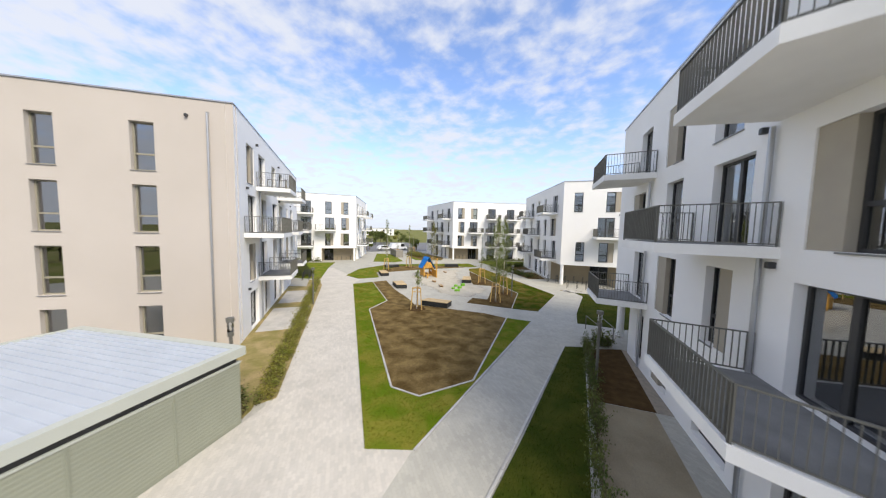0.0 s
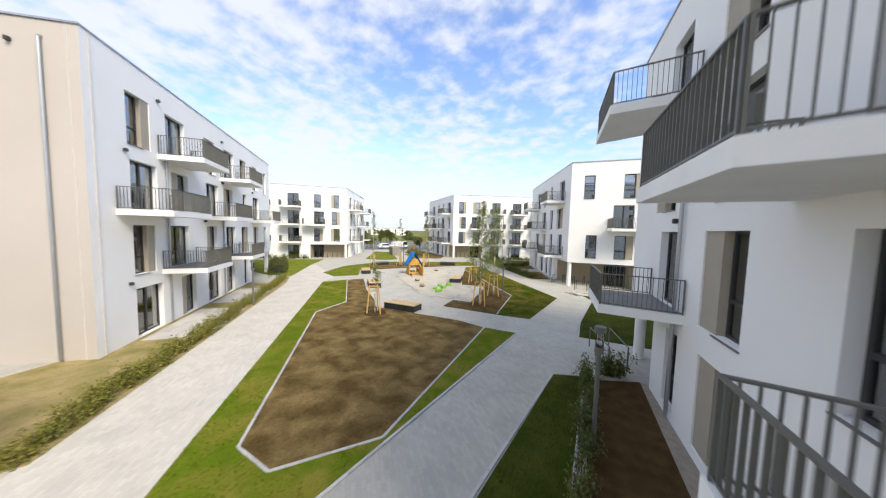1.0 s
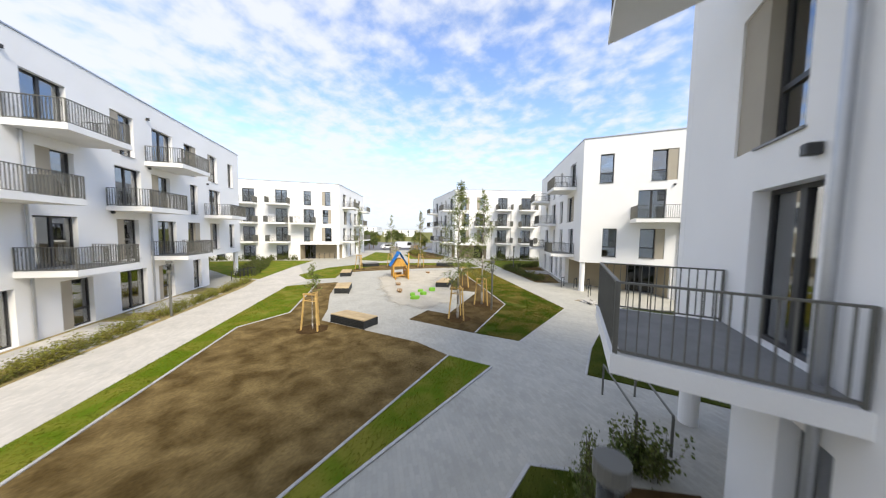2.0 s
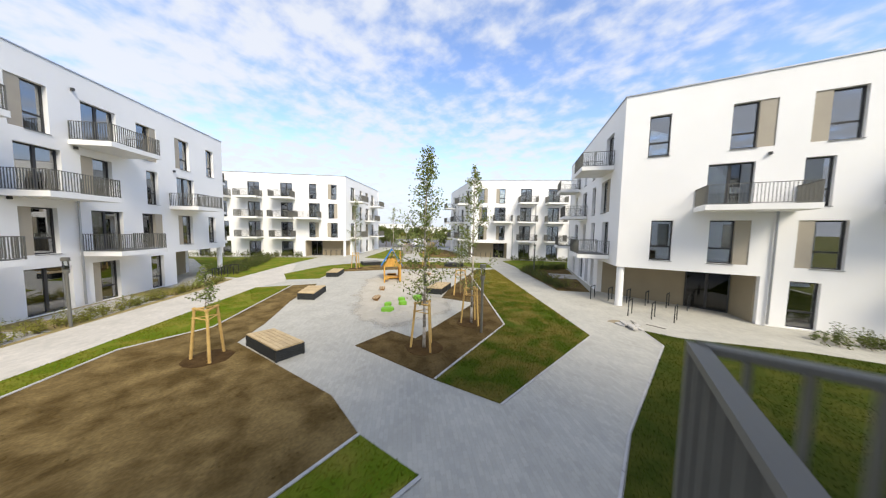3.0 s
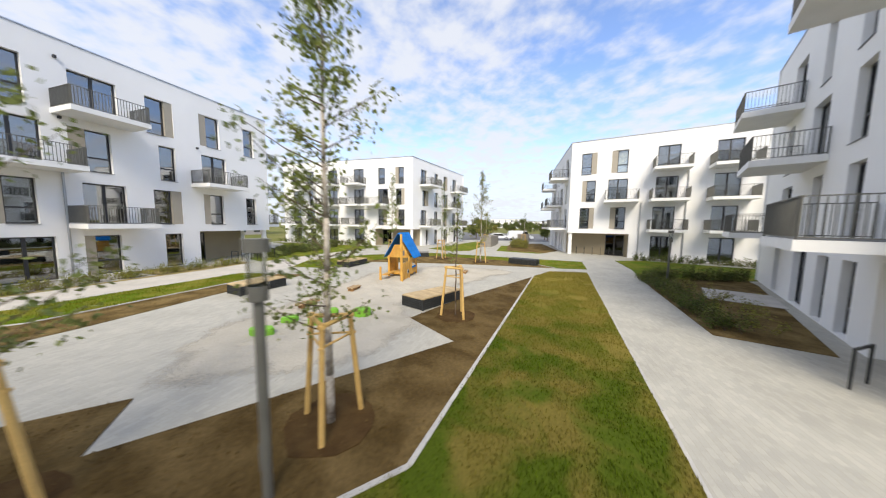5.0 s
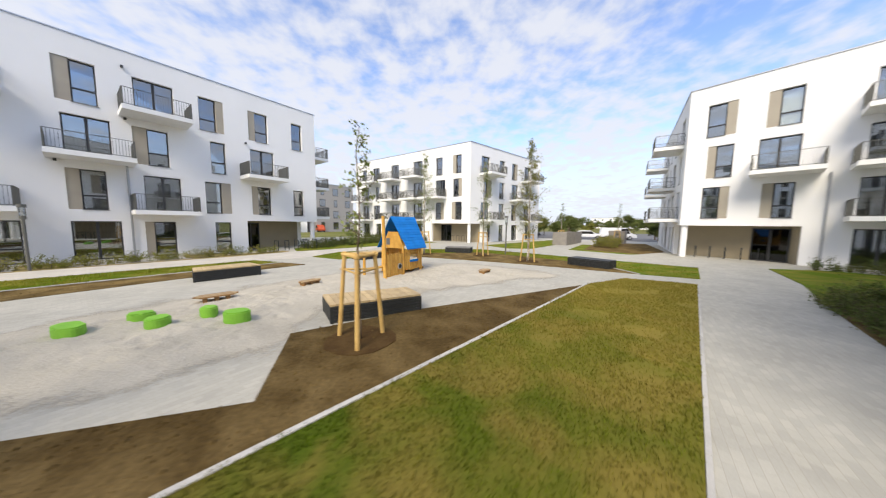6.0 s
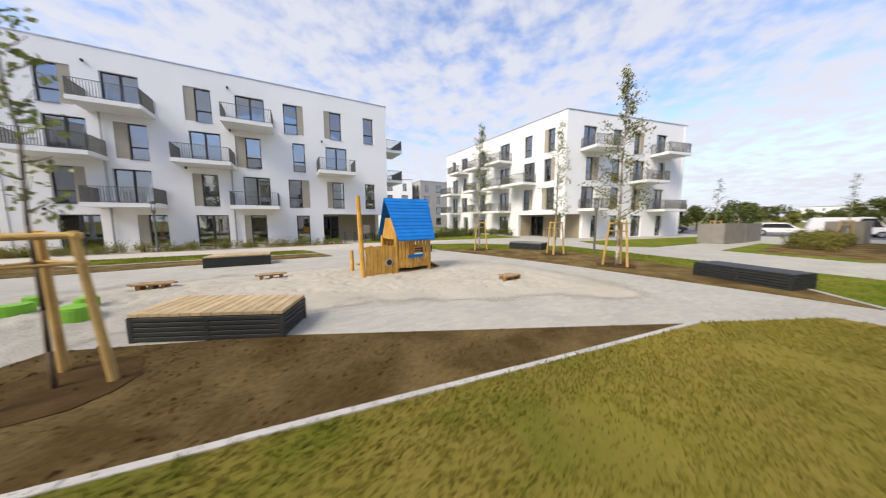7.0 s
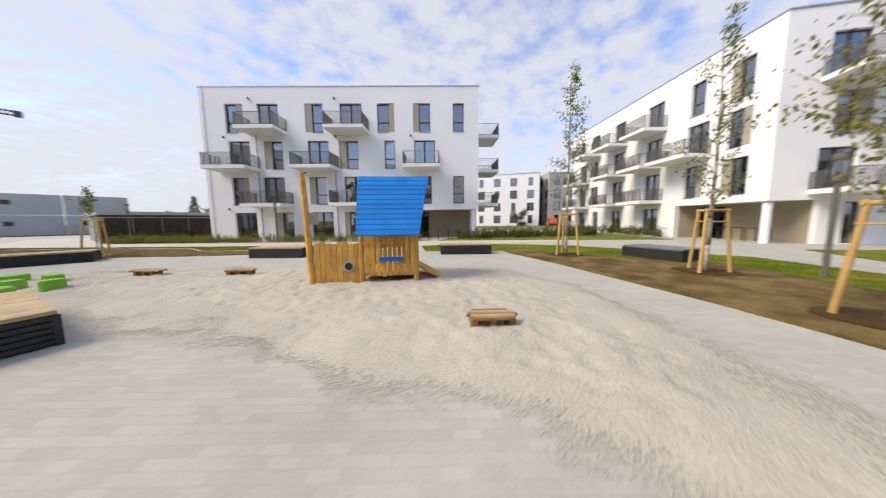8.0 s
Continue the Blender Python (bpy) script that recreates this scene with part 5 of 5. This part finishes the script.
        p = a + d * r + Vector((-d.y, d.x)) * rng.uniform(-width, width) / 2
        h = height * rng.uniform(0.45, 1.2)
        for _ in range(3):
            tip = Vector((p.x + rng.gauss(0, 0.14), p.y + rng.gauss(0, 0.14), h * rng.uniform(0.7, 1.1)))
            tube(stems, (p.x, p.y, 0), tip, 0.006, 0.003, 3)
            for _ in range(per // 3):
                q = rng.uniform(0.25, 1.05)
                spots.append((Vector((p.x, p.y, 0)).lerp(tip, q), 0.06))
    ob = thing(name, label, "shrubs", kind="stuff")
    part("stems", stems, M["twig"], ob)
    me = leaf_cloud(spots, size, seed)
    me.materials.append(M[leaf])
    part("leaves", me, None, ob)
    return ob


shrubs("hedge", "young low hedge of green shrubs along the path", [(-8.1, 6.5), (-22.4, 20.5), (-24.6, 22.4)], 0.5, 0.6, 300, 31, "hedge_leaf", 16, 0.065)
shrubs("hedge", "yellowing low hedge plants along the path", [(-7.75, 6.1), (-15.3, 13.8)], 0.5, 0.42, 150, 32, "leaf_yellow", 15, 0.065)
shrubs("hedge", "green hedge plants by the shaded lawn", [(3.05, 16.9), (2.9, 9.0), (2.75, 4.0)], 0.3, 0.8, 130, 33, "leaf_dark", 18, 0.07)
shrubs("hedge", "low dark hedge before the white building", [(-2.7, 38.2), (-7.0, 43.5), (-8.6, 45.3)], 0.7, 0.6, 190, 34, "leaf_dark", 16, 0.065)
shrubs("hedge", "dark hedge row between lawn and planting bed", [(-8.6, 45.5), (-5.6, 50.2)], 0.6, 0.75, 110, 42, "leaf_dark", 18, 0.07)
shrubs("shrubs", "sparse yellowing plants in the soil bed", [(-2.4, 39.0), (-4.2, 42.6), (-7.2, 45.6)], 1.6, 0.55, 55, 43, "leaf_yellow", 12, 0.06)
shrubs("shrubs", "small shrubs at the wall of the white building", [(8.3, 34.9), (15.0, 36.2)], 0.9, 0.7, 60, 35, "leaf_dark", 16, 0.08)
shrubs("shrubs", "low shrubs before the white building front", [(-14.3, 54.9), (-4.0, 61.6)], 1.6, 0.6, 170, 36, "leaf_dark", 16, 0.08)
shrubs("shrubs", "dense low shrubs before the far building", [(-27.6, 23.4), (-38.5, 30.2)], 2.0, 0.8, 230, 37, "leaf_dark", 18, 0.09)
shrubs("shrubs", "low shrubs along the far house front", [(-38.5, 35.0), (-49.5, 23.4)], 1.0, 0.8, 150, 38, "leaf_dark", 16, 0.09)
shrubs("shrubs", "ornamental grasses and shrubs by the parking lane", [(-27.5, 52.5), (-34.0, 58.5)], 2.2, 1.0, 150, 39, "leaf_yellow", 18, 0.09)
shrubs("shrubs", "green climbing plants at the shed wall", [(-7.6, 5.6), (-13.6, 4.2)], 0.5, 1.0, 80, 40, "leaf_dark", 16, 0.08)
shrubs("shrubs", "low plants at the bed before the house", [(3.4, 17.1), (4.3, 17.7)], 0.5, 0.8, 22, 41, "leaf_dark", 18, 0.09)


# ---- grass on the lawns ----
def inside(pts, x, y):
    c = False
    for i in range(len(pts)):
        (x0, y0), (x1, y1) = pts[i], pts[i - 1]
        if (y0 > y) != (y1 > y) and x < (x1 - x0) * (y - y0) / (y1 - y0) + x0:
            c = not c
    return c


def clods(pts, density, seed, mt="soil"):
    """Loose lumps of earth on a raked bed."""
    rng = random.Random(seed)
    xs, ys = [p[0] for p in pts], [p[1] for p in pts]
    verts, faces = [], []
    for _ in range(int((max(xs) - min(xs)) * (max(ys) - min(ys)) * density)):
        x, y = rng.uniform(min(xs), max(xs)), rng.uniform(min(ys), max(ys))
        if not inside(pts, x, y) or noise.noise((x * 1.3, y * 1.3, 2)) < rng.uniform(-0.5, 0.15):
            continue
        r, a, k = rng.uniform(0.006, 0.02) * rng.choice((1, 1, 1, 1.7)), rng.uniform(0, 3), len(verts)
        for i in range(4):
            q = r * rng.uniform(0.7, 1.4)
            verts.append((x + q * math.cos(a + i * 1.571), y + q * math.sin(a + i * 1.571), 0.021))
        verts.append((x + rng.uniform(-r, r) * 0.4, y + rng.uniform(-r, r) * 0.4, 0.022 + r * rng.uniform(0.7, 1.3)))
        faces += [(k, k + 1, k + 4), (k + 1, k + 2, k + 4), (k + 2, k + 3, k + 4), (k + 3, k, k + 4)]
    me = bpy.data.meshes.new("soil_clods")
    me.from_pydata(verts, [], faces)
    me.materials.append(M[mt])
    return tagged(new("soil_clods", me), "loose brown earth clods on the raked bed", "soil clods", kind="stuff")


clods(BED, 60, 61)
clods(CENTRE, 170, 62, "dark_soil")


def grass(pts, density, seed, mt="grass"):
    rng = random.Random(seed)
    xs, ys = [p[0] for p in pts], [p[1] for p in pts]
    verts, faces = [], []
    area = (max(xs) - min(xs)) * (max(ys) - min(ys))
    for _ in range(int(area * density)):
        x, y = rng.uniform(min(xs), max(xs)), rng.uniform(min(ys), max(ys))
        if not inside(pts, x, y):
            continue
        if noise.noise((x * 0.9, y * 0.9, 7)) < -0.25 and rng.random() < 0.75:
            continue
        h, a, w = rng.uniform(0.02, 0.055), rng.uniform(0, 6.28), 0.012
        k = len(verts)
        dx, dy = math.cos(a) * w, math.sin(a) * w
        verts += [(x - dx, y - dy, 0.028), (x + dx, y + dy, 0.028), (x + rng.gauss(0, 0.02), y + rng.gauss(0, 0.02), 0.03 + h)]
        faces.append((k, k + 1, k + 2))
    me = bpy.data.meshes.new("grass")
    me.from_pydata(verts, [], faces)
    me.materials.append(M[mt])
    return tagged(new("grass", me), "short patchy grass of the lawn", "grass", kind="stuff")


grass(LAWN_C, 800, 51, "thin_grass")
grass(LAWN_A, 350, 52)
grass(LAWN_D, 300, 53, "shaded_grass")
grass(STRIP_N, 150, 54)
grass(VERGE_E, 350, 55, "shaded_grass")


# ---- distance ----
def car(x, y, turn, mt, label, length=4.3, height=1.45, van=False):
    ob = thing("car", label, "car", pose(x, y, 0, 0, 0, turn), group="parked cars")
    w = 0.86
    hood = 0.85 if not van else 1.0
    prof = [(-length / 2, 0.35), (-length / 2, 0.8), (-length / 2 + 0.25, hood if not van else height - 0.1), (-length / 2 + 0.75, height), (length * (0.08 if not van else 0.22), height), (length * (0.24 if not van else 0.34), hood + 0.05), (length / 2 - 0.1, hood - 0.12), (length / 2, 0.6), (length / 2, 0.35)]
    bm = bmesh.new()
    a = [bm.verts.new((px, -w, pz)) for px, pz in prof]
    b = [bm.verts.new((px, w, pz)) for px, pz in prof]
    bm.faces.new(a)
    bm.faces.new(b)
    for i in range(len(prof)):
        j = (i + 1) % len(prof)
        bm.faces.new((a[i], a[j], b[j], b[i]))
    bmesh.ops.bevel(bm, geom=list(bm.edges), offset=0.06, segments=2, affect="EDGES")
    part("body", bm, mt, ob)
    for sy in (-w - 0.004, w + 0.004):
        wb = bmesh.new()
        x0, x1 = (-length / 2 + 0.7, length * 0.1) if not van else (length * 0.05, length * 0.24)
        prismv = [(x0, hood + 0.03), (x0 + 0.2, height - 0.12), (x1, height - 0.12), (x1 + 0.45, hood + 0.03)]
        wb.faces.new([wb.verts.new((px, sy, pz)) for px, pz in prismv])
        part("side_window", wb, M["tyre"], ob, "dark side window")
        for px in (-length * 0.31, length * 0.31):
            tb = tube(bmesh.new(), (px, sy * 0.78, 0.32), (px, sy * 1.01, 0.32), 0.32, 0.32, 18)
            wheel = part("wheel", tb, M["tyre"], ob)
            part("rim", tube(bmesh.new(), (px, sy * 1.0, 0.32), (px, sy * 1.02, 0.32), 0.19, 0.19, 14), M["zinc"], wheel)
    return ob


car(-46.5, 64.2, 60, M["car_white"], "white estate car parked in the lane", 4.4)
car(-44.3, 68.0, 60, M["car_white"], "white delivery van parked in the lane", 5.4, 2.0, True)
car(-53.5, 56.5, 60, M["car_dark"], "dark car parked behind the screen wall", 4.4)
car(-76.0, 9.8, 35, M["car_red"], "orange-red van parked by the far house", 4.8, 1.8, True)
car(-72.0, 4.0, 35, M["car_dark"], "dark car parked by the far house", 4.3)


def screen_wall(x0, y0, x1, y1, h, depth):
    a, b = v2((x0, y0)), v2((x1, y1))
    d = (b - a).normalized()
    nrm = Vector((-d.y, d.x)) * depth
    ob = thing("bin_enclosure", "grey-brown boarded bin enclosure", "bin enclosure", group="bin enclosures")
    n = max(4, round((b - a).length / 0.25))
    for i in range(n):
        p, q = a + (b - a) * (i / n), a + (b - a) * ((i + 0.94) / n)
        part("board", prism([p, q, q + nrm * 0.04, p + nrm * 0.04], 0, h), M["screen"], ob)
    part("inner_wall", prism([a + nrm * 0.05, b + nrm * 0.05, b + nrm, a + nrm], 0, h - 0.05), M["screen"], ob)


screen_wall(-31.2, 50.6, -33.5, 53.2, 1.55, 1.6)
screen_wall(-33.6, 53.3, -36.8, 56.3, 1.5, 1.6)
screen_wall(-33.8, 60.2, -35.0, 61.6, 1.7, 1.8)


def far_house(name, pts, storeys, mt, label, facade_ix, spacing=3.6):
    ob = thing(name, label, "building", group="far buildings")
    h = storeys * 2.95 + 0.5
    part("wall", prism(pts, -0.05, h), mt, ob)
    c = sum((v2(p) for p in pts), Vector((0, 0))) / len(pts)
    part("roof", prism([c + (v2(p) - c) * 1.01 for p in pts], h, h + 0.15), M["zinc"], ob)
    for i in facade_ix:
        a, b = v2(pts[i]), v2(pts[(i + 1) % len(pts)])
        d = (b - a)
        nrm = Vector((d.y, -d.x)).normalized()
        if nrm.dot(a - c) < 0:
            nrm = -nrm
        n = int(d.length / spacing)
        u = d.normalized()
        for s in range(storeys):
            for k in range(n):
                p = a + d * ((k + 0.5) / n) + nrm * 0.02
                wide = 0.8 if (k + s) % 3 else 0.5
                q = [p - u * wide, p + u * wide, p + u * wide - nrm * 0.2, p - u * wide - nrm * 0.2]
                w = part("window", prism(q, s * 2.95 + 0.6, s * 2.95 + 2.5), M["frame"], ob, "dark window")
                part("pane", prism([x + nrm * 0.012 for x in (p - u * (wide - 0.08), p + u * (wide - 0.08), p + u * (wide - 0.08) - nrm * 0.1, p - u * (wide - 0.08) - nrm * 0.1)], s * 2.95 + 0.7, s * 2.95 + 2.4), M["glass"], w)


far_house("far_apartment_building", [(-66.0, -6.0), (-73.0, 8.0), (-86.0, 2.0), (-78.0, -12.0)], 4, M["plaster"], "white far apartment building with small windows", (0, 3))
far_house("far_apartment_building", [(-75.0, 9.5), (-83.5, 17.0), (-95.0, 6.0), (-86.0, -1.0)], 4, M["beige"], "beige and white far apartment building", (0, 3))
far_house("far_apartment_building", [(-150.0, 215.0), (-190.0, 265.0), (-215.0, 245.0), (-175.0, 195.0)], 2, M["plaster"], "low white far houses behind the trees", (0, 3), 6)
far_house("far_apartment_building", [(-215.0, 225.0), (-250.0, 270.0), (-275.0, 250.0), (-240.0, 205.0)], 3, M["plaster"], "white far houses at the horizon", (0, 3), 6)

cont = thing("site_containers", "two-storey stack of light grey site containers", "containers")
for lv in range(2):
    for k in range(4):
        x = 18.3 - k * 6.2
        bmc = cube(0, -6.1, 0, -2.5, 0, 2.75)
        unit = part("container", bmc, M["container"], cont, m=pose(x, -25.4 - k * 0.8, lv * 2.85, 0, 0, 8))
        part("window", cube(-2.2, -1.4, 0.0, 0.03, 1.3, 1.9), M["frame"], unit)


def far_trees(name, label, spots, seed, size, hi, lo=2.5, leaf="leaf_dark", per=300):
    for i, (x, y) in enumerate(spots):
        rng = random.Random(seed + i)
        h = rng.uniform(lo, hi)
        ob = thing(name, label, "tree", pose(x, y, 0), group="far trees")
        trunk = tube(bmesh.new(), (0, 0, -0.05), (rng.gauss(0, 0.1), rng.gauss(0, 0.1), h * 0.6), 0.12, 0.06, 6)
        pts = []
        for _ in range(7):
            c = Vector((rng.gauss(0, h * 0.22), rng.gauss(0, h * 0.22), h * rng.uniform(0.35, 0.8)))
            tube(trunk, (0, 0, h * 0.3), c, 0.05, 0.02, 4)
            for _ in range(per // 7):
                v = Vector((rng.gauss(0, 1), rng.gauss(0, 1), rng.gauss(0, 0.8)))
                pts.append((c + v.normalized() * h * 0.17 * rng.random() ** 0.4, 0.1))
        part("trunk", trunk, M["twig"], ob)
        me = leaf_cloud(pts, size, seed + i)
        me.materials.append(M[leaf])
        part("crown", me, None, ob)


rng = random.Random(77)
far_trees("tree", "dense green tree behind the parking lane", [(-62, 86), (-66, 84), (-58, 90), (-52, 64), (-50, 60.5), (-68.4, 5.0), (-40.5, 72.0), (-43.5, 74.5)], 200, 0.28, 5.0, 3.6)
far_trees("tree", "far tree at the edge of the meadow", [(-100 - rng.uniform(0, 60), 105 + rng.uniform(-50, 50)) for _ in range(26)], 300, 0.5, 7.5, 4, "leaf_dark", 170)
far_trees("tree", "yellowish far shrub tree", [(-85 - rng.uniform(0, 30), 90 + rng.uniform(-30, 40)) for _ in range(14)], 400, 0.45, 4.0, 2.2, "leaf_yellow", 170)
far_trees("tree", "far tree beyond the shed", [(-22 + rng.uniform(-12, 20), -48 + rng.uniform(-20, 5)) for _ in range(7)], 500, 0.35, 6.5, 3.5, "leaf_dark", 200)
far_trees("tree", "dense dark green tree behind the parked cars", [(-62.9, 70.4), (-69.2, 91.5), (-71.5, 96.0)], 600, 0.3, 6.6, 5.6, "leaf_dark", 700)
far_trees("tree", "low dark green tree behind the bin enclosure", [(-60.8, 63.5), (-58.0, 60.0)], 620, 0.3, 4.8, 4.4, "leaf_dark", 500)
far_trees("tree", "rounded tree behind the dark shed end", [(-9.5, -26.5), (-7.6, -28.0)], 640, 0.22, 3.7, 3.3, "leaf_dark", 300)


def conifer(x, y, h):
    rng = random.Random(71)
    ob = thing("conifer", "slim dark green columnar conifer", "tree", pose(x, y, 0))
    part("trunk", tube(bmesh.new(), (0, 0, -0.05), (0, 0, h * 0.95), 0.1, 0.02, 7), M["twig"], ob)
    spots = []
    for _ in range(420):
        f = rng.random()
        r = 0.85 * min(1, f * 5 + 0.3) * (1 - f) ** 0.45 * rng.uniform(0.55, 1.05)
        a = rng.uniform(0, 6.283)
        spots.append((Vector((r * math.cos(a), r * math.sin(a), h * (0.06 + 0.94 * f))), 0.1))
    me = leaf_cloud(spots, 0.22, 72)
    me.materials.append(M["leaf_dark"])
    part("crown", me, None, ob)


conifer(-13.9, -22.3, 5.7)


def tower_crane(x, y, h, tip):
    """Lattice mast with a level jib: four chords and zigzag bracing each."""
    ob = thing("tower_crane", "dark lattice tower crane beyond the site containers", "crane")

    def lattice(name, a, b, w, bays):
        a, b = Vector(a), Vector(b)
        q = (b - a).to_track_quat("Z", "Y").to_matrix()
        bm = bmesh.new()
        corners = [q @ Vector((sx * w / 2, sy * w / 2, 0)) for sx, sy in ((-1, -1), (1, -1), (1, 1), (-1, 1))]
        for c in corners:
            tube(bm, a + c, b + c, 0.12, 0.12, 5)
        for i in range(bays):
            for k in range(4):
                tube(bm, a.lerp(b, i / bays) + corners[k], a.lerp(b, (i + 1) / bays) + corners[(k + 1) % 4], 0.07, 0.07, 4)
        part(name, bm, M["crane_steel"], ob)

    lattice("mast", (x, y, -0.1), (x, y, h + 5), 1.6, 22)
    lattice("jib", (x, y, h), (tip[0], tip[1], h - 0.4), 1.2, 30)
    back = Vector((x, y, h)) - (Vector((tip[0], tip[1], h)) - Vector((x, y, h))) * 0.3
    lattice("counter_jib", (x, y, h), back, 1.2, 9)
    part("counterweight", cube(back.x - 1.2, back.x + 1.2, back.y - 0.8, back.y + 0.8, h - 2.4, h + 0.6), M["kerb"], ob)
    part("trolley", cube(tip[0] - 0.7, tip[0] + 0.9, tip[1] - 0.7, tip[1] + 0.7, h - 1.4, h + 0.3), M["crane_steel"], ob)


tower_crane(66.0, -121.0, 36.5, (20.6, -119.0))
